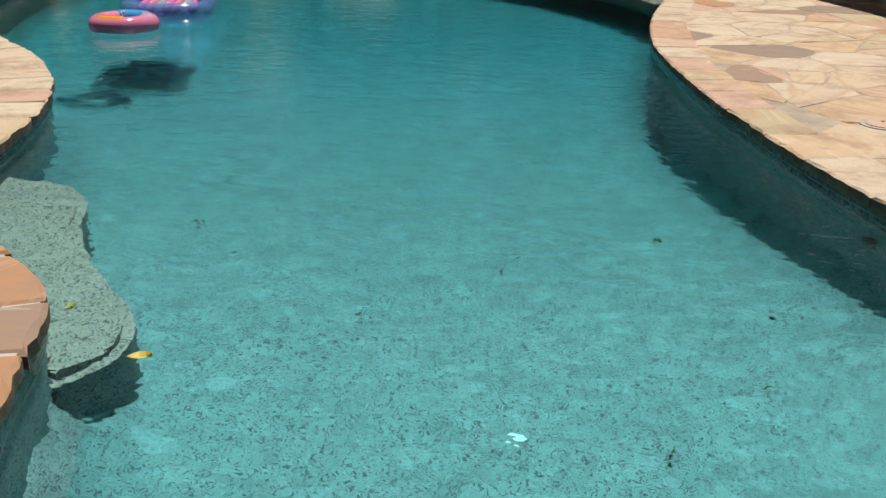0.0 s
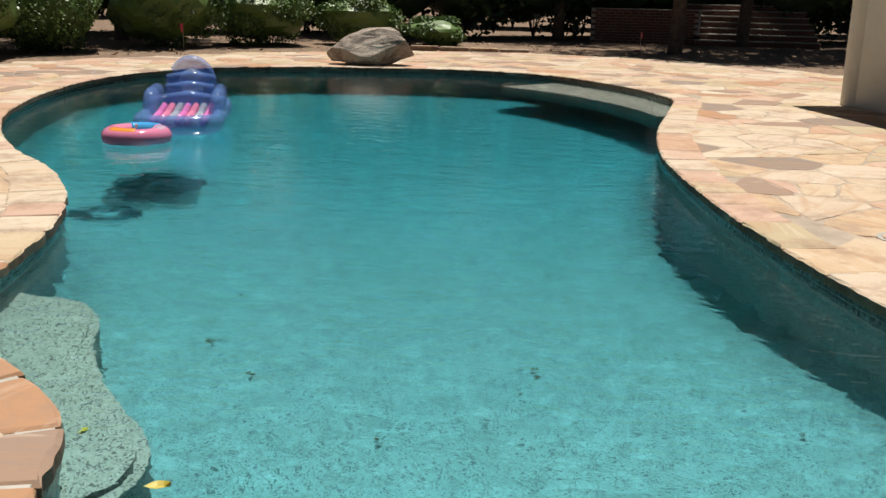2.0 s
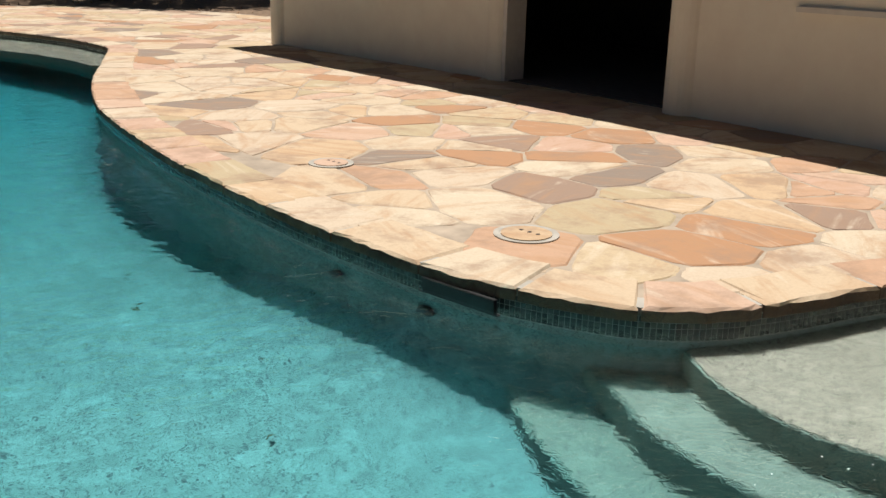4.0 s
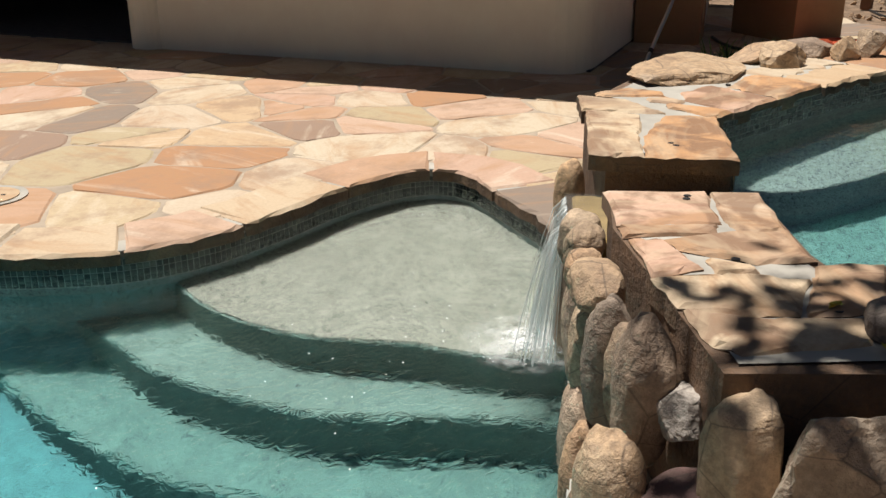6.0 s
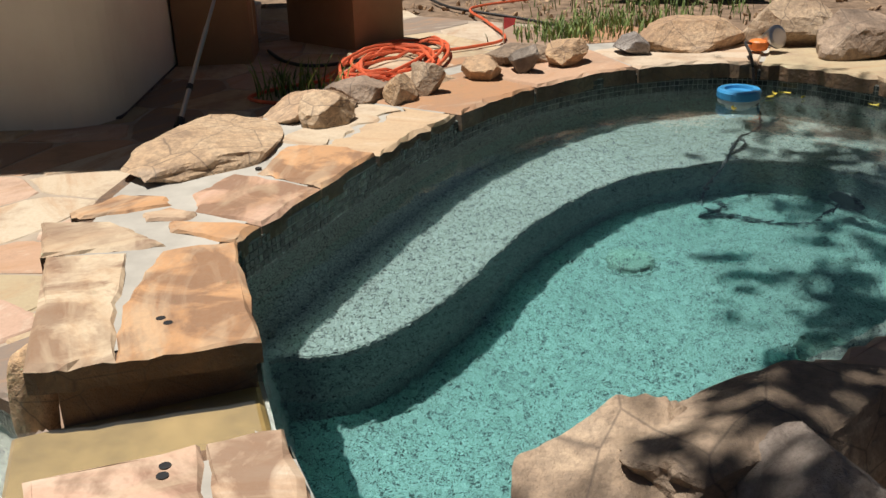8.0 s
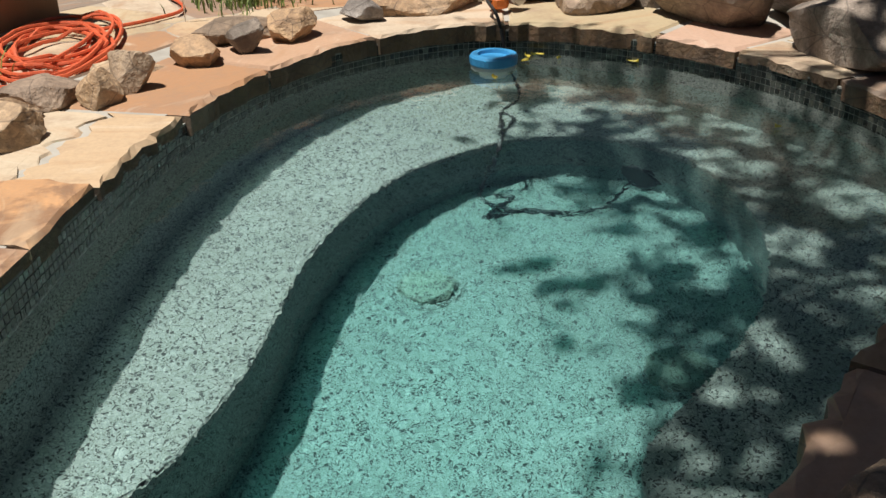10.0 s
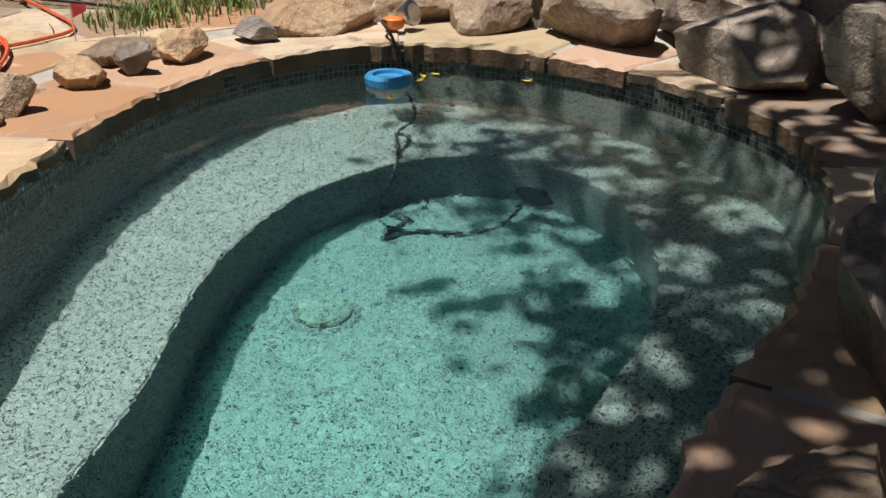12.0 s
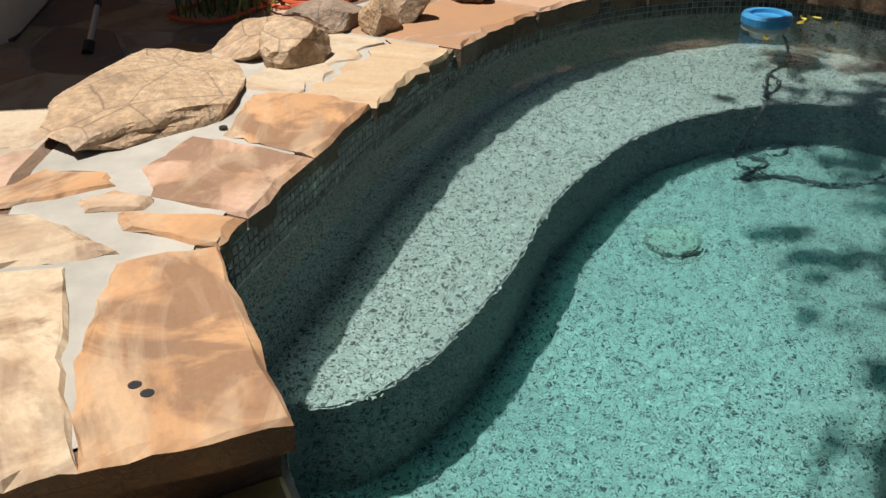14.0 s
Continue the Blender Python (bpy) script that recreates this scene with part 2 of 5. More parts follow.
M_BLUE = plain("blue_plastic", (0.06, 0.34, 0.68), 0.35, vary=0.08, bump=0.03)
M_WHITE = plain("white_plastic", (0.75, 0.75, 0.73), 0.4, vary=0.05, bump=0.03)
M_FLAGP = plain("pink_flag_plastic", (0.85, 0.10, 0.16), 0.5, vary=0.1)


def vinyl(name, c, alpha):
    m = Nodes(name)
    m.color(c)
    return m.set(Roughness=0.12, Alpha=alpha)


M_VBLUE = vinyl("blue_clear_vinyl", (0.20, 0.36, 0.80), 0.45)
M_VPINK = vinyl("pink_vinyl", (1.0, 0.32, 0.52), 0.8)
M_VWHITE = vinyl("clear_vinyl", (0.75, 0.80, 0.95), 0.45)
M_VORANGE = vinyl("orange_vinyl_print", (0.95, 0.36, 0.06), 0.95)
M_VCYAN = vinyl("blue_vinyl_print", (0.08, 0.42, 0.85), 0.95)
M_VSTRIPE = vinyl("pink_vinyl_stripe", (0.85, 0.25, 0.62), 0.9)
M_FOAM = plain("white_water_foam", (0.85, 0.88, 0.88), 0.5, vary=0.05, scale=30)
M_DARKLEAF = plain("dead_leaf", (0.10, 0.07, 0.03), 0.8)


# ---- building helpers ----
def mesh_of(name, verts, faces, mat, smooth=False, edge_mat=None):
    me = bpy.data.meshes.new(name)
    me.from_pydata([tuple(v) for v in verts], [], faces)
    me.materials.append(mat)
    if edge_mat:
        me.materials.append(edge_mat)
        for f in me.polygons[1:1 + len(verts) // 3]:
            f.material_index = 1
    if smooth:
        me.shade_smooth()
    return me


def part(name, bm, material, parent=None, label="", smooth=False):
    me = bpy.data.meshes.new(name)
    bm.to_mesh(me)
    bm.free()
    me.materials.append(material)
    if smooth:
        me.shade_smooth()
    ob = new(name, me)
    if parent:
        ob.parent = parent
    return tagged(ob, label)


def piece(name, me, parent, label=""):
    ob = new(name, me)
    ob.parent = parent
    return tagged(ob, label)


def thing(name, label, category, group="", at=(0, 0, 0)):
    ob = new(name)
    ob.location = at
    ob.empty_display_size = 0.1
    return tagged(ob, label, category, group)


def spline(pts, per=6, closed=True):
    """A smooth curve through the points."""
    out, n = [], len(pts)
    for i in range(n if closed else n - 1):
        p = [Vector(pts[(i + k - 1) % n] if closed else pts[max(0, min(n - 1, i + k - 1))]) for k in range(4)]
        for j in range(per):
            t = j / per
            out.append(0.5 * (2 * p[1] + (p[2] - p[0]) * t + (2 * p[0] - 5 * p[1] + 4 * p[2] - p[3]) * t * t
                              + (3 * p[1] - p[0] - 3 * p[2] + p[3]) * t ** 3))
    if not closed:
        out.append(Vector(pts[-1]))
    return out


def even(pts, step, closed=True):
    """The line cut into even steps."""
    ring = list(pts) + ([pts[0]] if closed else [])
    d = [0.0]
    for a, b in zip(ring, ring[1:]):
        d.append(d[-1] + (b - a).length)
    n = max(3, round(d[-1] / step))
    xs = np.linspace(0, d[-1], n + 1)[:-1] if closed else np.linspace(0, d[-1], n + 1)
    cols = [np.interp(xs, d, [p[k] for p in ring]) for k in range(2)]
    return [Vector((float(a), float(b))) for a, b in zip(*cols)]


def normals(ring, closed=True):
    out, n = [], len(ring)
    for i in range(n):
        a, b = (ring[i - 1], ring[(i + 1) % n]) if closed else (ring[max(0, i - 1)], ring[min(n - 1, i + 1)])
        d = (b - a).normalized()
        out.append(Vector((d.y, -d.x)))
    return out


def area(ring):
    return 0.5 * sum(a.x * b.y - b.x * a.y for a, b in zip(ring, ring[1:] + ring[:1]))


def offset(ring, d):
    """Outwards for a ring that runs anticlockwise."""
    return [p + q * d for p, q in zip(ring, normals(ring))]


def inside(p, ring):
    hit = False
    for a, b in zip(ring, ring[1:] + ring[:1]):
        if (a.y > p.y) != (b.y > p.y) and p.x < (b.x - a.x) * (p.y - a.y) / (b.y - a.y) + a.x:
            hit = not hit
    return hit


def sheet(name, rings, z, mat):
    """A flat sheet with holes."""
    from mathutils.geometry import tessellate_polygon
    loops = [[Vector((p.x, p.y, 0)) for p in r] for r in rings]
    tris = tessellate_polygon(loops)
    verts = [(p.x, p.y, z) for r in loops for p in r]
    me = mesh_of(name, verts, [tuple(t) for t in tris], mat)
    bm = bmesh.new()
    bm.from_mesh(me)
    bmesh.ops.recalc_face_normals(bm, faces=bm.faces)
    if bm.faces and sum(f.normal.z for f in bm.faces) < 0:
        bmesh.ops.reverse_faces(bm, faces=bm.faces)
    bm.to_mesh(me)
    bm.free()
    return me


def prism(ring, z0, z1, bevel=0.0, rough=0.0, seed=0):
    """A slab of the ring's shape, with an uneven broken edge."""
    rnd = random.Random(seed)
    bm = bmesh.new()
    top = [bm.verts.new((p.x, p.y, z1 - (rnd.uniform(0, rough)))) for p in ring]
    bot = [bm.verts.new((p.x, p.y, z0)) for p in ring]
    n = len(ring)
    f = bm.faces.new(top)
    bm.faces.new(bot[::-1])
    for i in range(n):
        bm.faces.new((top[i], bot[i], bot[(i + 1) % n], top[(i + 1) % n]))
    bmesh.ops.recalc_face_normals(bm, faces=bm.faces)
    if bevel:
        bmesh.ops.bevel(bm, geom=list(f.edges), offset=bevel, segments=1, affect="EDGES")
    return bm


def ring_wall(name, ring, thick, z0, z1, mat, lean=0.0, closed=True):
    """A wall that follows the ring, thick to its outside."""
    ns = normals(ring, closed)
    n = len(ring)
    verts = []
    for p, q in zip(ring, ns):
        top = z1(p) if callable(z1) else z1
        for (o, z) in ((0, top), (-lean, z0), (thick, z0), (thick, top)):
            verts.append((p.x + q.x * o, p.y + q.y * o, z))
    faces = []
    for i in range(n if closed else n - 1):
        j = (i + 1) % n
        for k in range(4):
            l = (k + 1) % 4
            faces.append((4 * i + k, 4 * i + l, 4 * j + l, 4 * j + k))
    return mesh_of(name, verts, faces, mat)


def tube(points, r, sides=8, closed=False):
    """A round tube along the points."""
    bm = bmesh.new()
    pts = [Vector(p) for p in points]
    rows, n = [], len(pts)
    for i, p in enumerate(pts):
        a = pts[i - 1] if (i or closed) else p
        b = pts[(i + 1) % n] if (i < n - 1 or closed) else p
        d = (b - a).normalized()
        side = d.cross(Vector((0, 0, 1)) if abs(d.z) < 0.9 else Vector((1, 0, 0))).normalized()
        up = side.cross(d)
        rr = r[i] if isinstance(r, (list, tuple)) else r
        rows.append([bm.verts.new(p + (side * math.cos(k * math.tau / sides) + up * math.sin(k * math.tau / sides)) * rr) for k in range(sides)])
    for i in range(n if closed else n - 1):
        a, b = rows[i], rows[(i + 1) % n]
        for k in range(sides):
            bm.faces.new((a[k], a[(k + 1) % sides], b[(k + 1) % sides], b[k]))
    if not closed:
        bm.faces.new(rows[0][::-1])
        bm.faces.new(rows[-1])
    bmesh.ops.recalc_face_normals(bm, faces=bm.faces)
    return bm


def box(x0, x1, y0, y1, z0, z1, bevel=0.0):
    bm = bmesh.new()
    bmesh.ops.create_cube(bm, size=1)
    for v in bm.verts:
        v.co = Vector(((x0 + x1) / 2 + v.co.x * (x1 - x0), (y0 + y1) / 2 + v.co.y * (y1 - y0), (z0 + z1) / 2 + v.co.z * (z1 - z0)))
    if bevel:
        bmesh.ops.bevel(bm, geom=list(bm.edges), offset=bevel, segments=2, affect="EDGES")
    return bm


def lathe(profile, sides=28):
    """A turned shape from (radius, z) pairs."""
    bm = bmesh.new()
    rows = []
    for r, z in profile:
        rows.append([bm.verts.new((r * math.cos(k * math.tau / sides), r * math.sin(k * math.tau / sides), z)) for k in range(sides)])
    for a, b in zip(rows, rows[1:]):
        for k in range(sides):
            bm.faces.new((a[k], a[(k + 1) % sides], b[(k + 1) % sides], b[k]))
    bm.faces.new(rows[0][::-1])
    bm.faces.new(rows[-1])
    bmesh.ops.recalc_face_normals(bm, faces=bm.faces)
    return bm


def boulder(x, y, z, sx, sy, sz, turn=0.0, seed=1, mat=None, cuts=15, detail=4, tilt=0.0, pitch=0.0, square=3.2, taper=0.0, label="weathered boulder", group="boulders"):
    """A broken stone: its base stands at z. square: 2 is round, 6 a block; taper narrows it towards its long end."""
    rnd = random.Random(seed)
    bm = bmesh.new()
    bmesh.ops.create_icosphere(bm, subdivisions=detail, radius=1.0)
    planes = []
    for _ in range(cuts):
        v = Vector((rnd.gauss(0, 1), rnd.gauss(0, 1), rnd.gauss(0, 0.9))).normalized()
        planes.append((v, rnd.uniform(0.80, 1.0) if square < 2.7 else rnd.uniform(0.58, 0.92)))
    off = Vector((rnd.uniform(-50, 50), rnd.uniform(-50, 50), rnd.uniform(-50, 50)))
    for v in bm.verts:
        c = v.co
        v.co = c / (abs(c.x) ** square + abs(c.y) ** square + abs(c.z) ** square) ** (1 / square)
        v.co *= 1 + 0.13 * noise.fractal(c * 1.2 + off, 0.9, 2.0, 3)
        for q, d in planes:
            e = v.co.dot(q) - d
            if e > 0:
                v.co -= q * e * 0.99
        p = v.co.copy()
        rough = 0.045 if square > 2.6 else 0.012
        k = 1 - rough * noise.ridged_multi_fractal(p * 2.3 + off, 0.9, 2.1, 4, 0.9, 2.0) + 0.016 * noise.fractal(p * 9 + off, 0.7, 2.0, 3)
        v.co = p * k
        v.co.y *= 1 - taper * max(-0.3, v.co.x)
    for axis in range(3):
        a0, a1 = min(v.co[axis] for v in bm.verts), max(v.co[axis] for v in bm.verts)
        for v in bm.verts:
            v.co[axis] = (v.co[axis] - a0) / (a1 - a0) * 2 - 1
    rot = Euler((tilt, pitch, turn)).to_matrix()
    for v in bm.verts:
        v.co = rot @ Vector((v.co.x * sx, v.co.y * sy, v.co.z * sz))
    lo = min(v.co.z for v in bm.verts)
    for v in bm.verts:
        v.co.z -= lo
    ob = part("boulder", bm, mat or M_ROCK, None, smooth=True)
    ob.data.set_sharp_from_angle(angle=radians(11 if square > 2.6 else 40))
    ob.location = (x, y, z)
    return tagged(ob, label, "rock", group)


def leaves(centre, size, count, leaf_size, seed, lumps=14, flat=0.5):
    """Many small leaves over a lumpy crown."""
    rnd = np.random.RandomState(seed)
    lc = rnd.normal(size=(lumps, 3))
    lc /= np.linalg.norm(lc, axis=1)[:, None]
    lc *= rnd.uniform(0.35, 0.72, (lumps, 1))
    lr = rnd.uniform(0.28, 0.46, lumps)
    pick = rnd.randint(0, lumps, count)
    d = rnd.normal(size=(count, 3))
    d /= np.linalg.norm(d, axis=1)[:, None]
    p = (lc[pick] + d * (lr[pick] * rnd.uniform(0.72, 1.06, count))[:, None]) * np.array(size) + np.array(centre)
    a = rnd.normal(size=(count, 3)) + d * 0.4
    a /= np.linalg.norm(a, axis=1)[:, None]
    b = np.cross(a, rnd.normal(size=(count, 3)))
    b /= np.linalg.norm(b, axis=1)[:, None]
    s = (leaf_size * rnd.uniform(0.6, 1.3, count))[:, None]
    quad = np.stack([p - a * s, p - b * s * flat, p + a * s, p + b * s * flat], 1).reshape(-1, 3)
    faces = np.arange(count * 4).reshape(-1, 4)
    return quad.tolist(), faces.tolist()


def clip(poly, p, q):
    """The part of a convex polygon on the near side of the line half-way between p and q."""
    mid, d = (p + q) / 2, q - p
    out = []
    for a, b in zip(poly, poly[1:] + poly[:1]):
        ea, eb = (a - mid).dot(d), (b - mid).dot(d)
        if ea <= 0:
            out.append(a)
        if (ea < 0) != (eb < 0):
            out.append(a + (b - a) * (ea / (ea - eb)))
    return out

# ---- plan ----
POOL = [(-0.65, 2.45), (-0.83, 3.08), (-1.07, 3.4), (-1.45, 3.75), (-1.87, 4.27), (-2.05, 4.65), (-2.15, 5.12), (-2.32, 5.9), (-2.68, 6.8),
        (-3.3, 7.75), (-4.0, 8.5), (-4.75, 9.55), (-5.5, 11.0), (-6.1, 13.1), (-6.3, 15.3), (-5.7, 17.3), (-4.3, 18.4), (-2.66, 18.85),
        (-0.73, 19.0), (0.88, 18.3), (2.07, 16.6), (2.56, 15.3), (2.64, 14.7), (2.45, 13.5), (2.1, 11.5), (1.97, 10.1), (1.96, 9.2),
        (2.1, 7.6), (2.3, 6.4), (2.53, 5.35)]
POOL2 = [(2.72, 4.72), (2.9, 4.2), (3.12, 3.82), (3.33, 3.56), (3.55, 3.37), (3.85, 3.26), (4.25, 3.23), (4.67, 3.24), (5.03, 3.19), (5.24, 3.06),
         (5.27, 2.84), (5.07, 2.48), (4.82, 2.07), (4.4, 1.76), (3.95, 1.5), (3.3, 1.13), (2.75, 0.85), (2.25, 0.62), (1.6, 0.6), (0.85, 0.85),
         (0.1, 1.25), (-0.4, 1.8)]
pool = even(spline(POOL + POOL2, 8), 0.14)
if area(pool) < 0:
    pool.reverse()
SPA = [(4.545, 1.185), (5.06, 1.47)], [(5.48, 1.39), (5.93, 1.3), (6.45, 1.16), (6.95, 0.95), (7.4, 0.62), (7.66, 0.24), (7.74, -0.1), (7.66, -0.44),
       (7.4, -0.78), (7.05, -1.05), (6.65, -1.22), (6.3, -1.29), (6.02, -1.26), (5.72, -1.14), (5.4, -0.94), (5.02, -0.6), (4.72, -0.28), (4.45, -0.03),
       (4.1, 0.2), (3.75, 0.38)], [(3.62, 0.55), (3.67, 0.63), (4.13, 0.95)]
spa_run = [Vector(SPA[0][1])] + spline([SPA[0][1]] + SPA[1], 7, closed=False)[1:]
spa = even([Vector(SPA[0][0])] + spa_run + [Vector(p) for p in SPA[2]], 0.09)
if area(spa) < 0:
    spa.reverse()
SPA_TOP, SPA_WATER, POOL_WATER = 0.53, 0.39, -0.12
OUTER = [(4.84, 1.95), (5.4, 2.1), (5.9, 2.15), (6.5, 1.95), (7.1, 1.65), (7.7, 1.25), (8.2, 0.75), (8.45, 0.1), (8.4, -0.6), (8.0, -1.4), (7.2, -2.0),
         (6.2, -2.2), (5.2, -2.0), (4.4, -1.5), (3.85, -1.0), (3.5, -0.5), (3.32, 0.0), (3.14, 0.3), (2.93, 0.6), (3.3, 0.92), (3.6, 1.19), (3.89, 1.35)]
# a C-shaped terrace round the spa, open at the spillway
i0 = min(range(len(spa)), key=lambda i: (spa[i] - Vector((4.13, 0.95))).length)
i1 = min(range(len(spa)), key=lambda i: (spa[i] - Vector((4.545, 1.185))).length)
inner = [Vector((4.13, 0.95))]
k = i0
step = 1 if ((i1 - i0) % len(spa)) > len(spa) / 2 else -1
while k != i1:
    inner.append(spa[k])
    k = (k + step) % len(spa)
inner.append(Vector((4.545, 1.185)))
terrace = [Vector(p) for p in [(4.28, 1.56)] + OUTER] + inner
if area(terrace) < 0:
    terrace.reverse()

# ---- ground, pool and spa shells ----
far_ring = [Vector(p) for p in ((-300, -300), (300, -300), (300, 300), (-300, 300))]
hole_ring = [Vector((p.x, p.y)) for p in offset(pool, 0.12)]
spa_hole = offset(spa, 0.1)
ground = tagged(new("ground", sheet("ground", [far_ring, hole_ring, spa_hole], -0.045, M_SOIL)), "brown mulch and bare soil round the paved pool deck", "ground", kind="structure")

DECK = [(-11, 2), (-3, -2.5), (2, -3.2), (8.5, -3.2), (10.8, -0.6), (11.6, 0.8), (12.2, 2.6), (13, 4), (9, 8), (7, 16), (6.2, 21), (3.5, 23.5), (-1, 24.5), (-5, 22.5), (-8.2, 18.8), (-9.8, 15), (-11.5, 9)]
deck_ring = even(spline(DECK, 6), 0.4)
if area(deck_ring) < 0:
    deck_ring.reverse()
deck_base = tagged(new("pavement", sheet("pavement", [deck_ring, offset(pool, 0.1), spa_hole], -0.010, M_JOINT)), "grey mortar bed of the flagstone pool deck", "paving", kind="structure")


def pool_depth(x, y):
    """Floor height: shallow by the steps, deep in the middle of the far end."""
    t = max(0.0, min(1.0, (y - 3.6) / 6.8))
    return -1.12 - 1.72 * t * t * (3 - 2 * t)


basin = tagged(new("pool_basin"), "green pebble-plastered freeform swimming pool basin", "swimming pool", kind="structure")
piece("basin_wall", ring_wall("basin_wall", pool, 0.14, -3.2, -0.05, M_BASIN, lean=0.0), basin)
nx, ny = 130, 200
gx, gy = np.linspace(-7.2, 5.8, nx), np.linspace(0.2, 19.8, ny)
pool_xy = np.array([(p.x, p.y) for p in pool])


def cove(x, y):
    """The floor's rounded rise towards the wall."""
    d = min(0.55, float(np.sqrt(((pool_xy - (x, y)) ** 2).sum(1).min())))
    return 0.5 * (1 - math.sqrt(1 - (1 - d / 0.55) ** 2)) if inside(Vector((x, y)), pool) else 0.5


fv = [(x, y, cove(x, y) + pool_depth(x, y) + 0.025 * noise.fractal(Vector((x * 1.6, y * 1.6, 3.0)), 0.8, 2.0, 3)) for y in gy for x in gx]
ff = [(j * nx + i, j * nx + i + 1, (j + 1) * nx + i + 1, (j + 1) * nx + i) for j in range(ny - 1) for i in range(nx - 1)
      if not (gx[i] > 3.4 and gy[j] < 1.4)]
piece("basin_floor", mesh_of("basin_floor", fv, ff, M_BASIN, True), basin)


def ledge(name, edge, back, z, parent, mat, drop=0.32, round_edge=0.014, label=""):
    """An underwater step: a smooth front edge, running back into the wall."""
    line = even(spline(edge, 8, closed=False), 0.06, closed=False)
    ring = line + [Vector(p) for p in back]
    if area(ring) < 0:
        ring.reverse()
    bm = prism(ring, z - drop, z)
    top = [e for e in bm.edges if all(abs(v.co.z - z) < 1e-4 for v in e.verts)]
    bmesh.ops.bevel(bm, geom=top, offset=round_edge, segments=2, affect="EDGES")
    ob = part(name, bm, mat, parent, label, smooth=True)
    ob.data.set_sharp_from_angle(angle=radians(50))
    return ob


steps = thing("pool_steps", "pale pebble-plastered underwater entry steps", "steps")
ledge("top_ledge", [(3.66, 3.3), (3.58, 3.05), (3.56, 2.81), (3.60, 2.52), (3.69, 2.31), (3.79, 2.12), (3.89, 1.81), (4.05, 1.5)],
      [(4.3, 1.62), (4.9, 2.1), (5.15, 2.5), (5.34, 2.8), (5.32, 3.1), (5.05, 3.27), (4.67, 3.31), (4.25, 3.3)], -0.30, steps, M_PALE)
ledge("middle_step", [(3.33, 3.62), (3.29, 3.26), (3.24, 2.97), (3.28, 2.64), (3.36, 2.29), (3.51, 2.02), (3.7, 1.76), (3.86, 1.4)],
      [(4.25, 1.62), (4.25, 3.28), (3.9, 3.32), (3.6, 3.42)], -0.60, steps, M_PALE)
ledge("bottom_step", [(3.08, 3.95), (2.98, 3.6), (2.92, 3.21), (2.92, 2.75), (2.98, 2.45), (3.12, 2.1), (3.32, 1.72), (3.52, 1.2)],
      [(3.95, 1.45), (3.85, 3.32), (3.5, 3.48), (3.3, 3.68)], -0.90, steps, M_PALE, drop=0.4)

bench = thing("pool_bench", "pale pebble-plastered underwater swim bench", "bench")
ledge("bench_seat", [(-2.35, 5.33), (-2.06, 5.28), (-1.79, 5.21), (-1.56, 4.96), (-1.41, 4.57), (-1.13, 4.13), (-0.82, 3.78), (-0.70, 3.55), (-0.69, 3.32), (-0.82, 3.1)],
      [(-0.95, 3.15), (-1.2, 3.42), (-1.6, 3.78), (-2.0, 4.27), (-2.15, 4.65), (-2.27, 5.12)], -0.55, bench, M_PALE, drop=0.9, round_edge=0.05)
swimout = thing("swim_out_ledge", "pale plastered underwater ledge along the pool wall", "ledge")
ledge("ledge_seat", [(0.0, 17.3), (0.75, 16.6), (1.45, 15.7), (2.0, 14.7), (2.3, 13.8)], [(2.5, 13.8), (2.72, 14.7), (2.6, 15.3), (2.1, 16.65), (0.9, 18.2)], -0.22, swimout, M_PALE, drop=1.2)


def mosaic(ring, z0, rows, size, inset, name, mat, closed=True, keep=None):
    """Rows of small glass tiles along a wall."""
    line = even(ring, size, closed)
    ns = normals(line, closed)
    verts, faces = [], []
    g = size * 0.46
    for p, q in zip(line, ns):
        if keep and not keep(p):
            continue
        along = Vector((-q.y, q.x))
        c = p - q * inset
        for r in range(rows):
            z = z0 - (r + 0.5) * size
            b = len(verts)
            for o in (0.004, 0.0):
                k = g if o else g * 0.9
                base = c + q * o
                for s, h in ((-1, -1), (1, -1), (1, 1), (-1, 1)):
                    w = base + along * (s * k)
                    verts.append((w.x, w.y, z + h * k))
            faces += [(b + 4, b + 5, b + 6, b + 7)] + [(b + i, b + (i + 1) % 4, b + 4 + (i + 1) % 4, b + 4 + i) for i in range(4)]
    return mesh_of(name, verts, faces, mat)


def tile_mat():
    m = Nodes("mosaic_tile")
    r = m.n("NewGeometry").outputs["Random Per Island"]
    m.color(m.ramp(r, [(0.0, (0.02, 0.026, 0.026)), (0.5, (0.05, 0.06, 0.055)), (0.8, (0.09, 0.10, 0.09)), (1.0, (0.15, 0.16, 0.13))]))
    return m.set(Roughness=0.15)


M_TILES = tile_mat()
tile_band = tagged(piece("tile_grout", ring_wall("tile_grout", offset(pool, -0.012), 0.03, -0.22, -0.04, M_GROUT), basin))
tagged(piece("mosaic_tiles", mosaic(pool, -0.045, 6, 0.027, 0.014, "mosaic_tiles", M_TILES), basin), kind="stuff")

# water and its tinted depths
piece("coping_bed", ring_wall("coping_bed", offset(pool, -0.005), 0.13, -0.045, -0.008, M_MORTAR), basin)
water = thing("water", "clear turquoise swimming pool water with small ripples", "water")
water["kind"] = "structure"
surf = piece("water_surface", sheet("water_surface", [offset(pool, 0.004)], POOL_WATER, M_WATER), water)
surf.visible_shadow = False
LX, LY = np.arange(-6.6, 5.6, 0.16), np.arange(0.4, 19.4, 0.16)
in_pool = [[inside(Vector((x + 0.08, y + 0.08)), hole_ring) for x in LX[:-1]] for y in LY[:-1]]
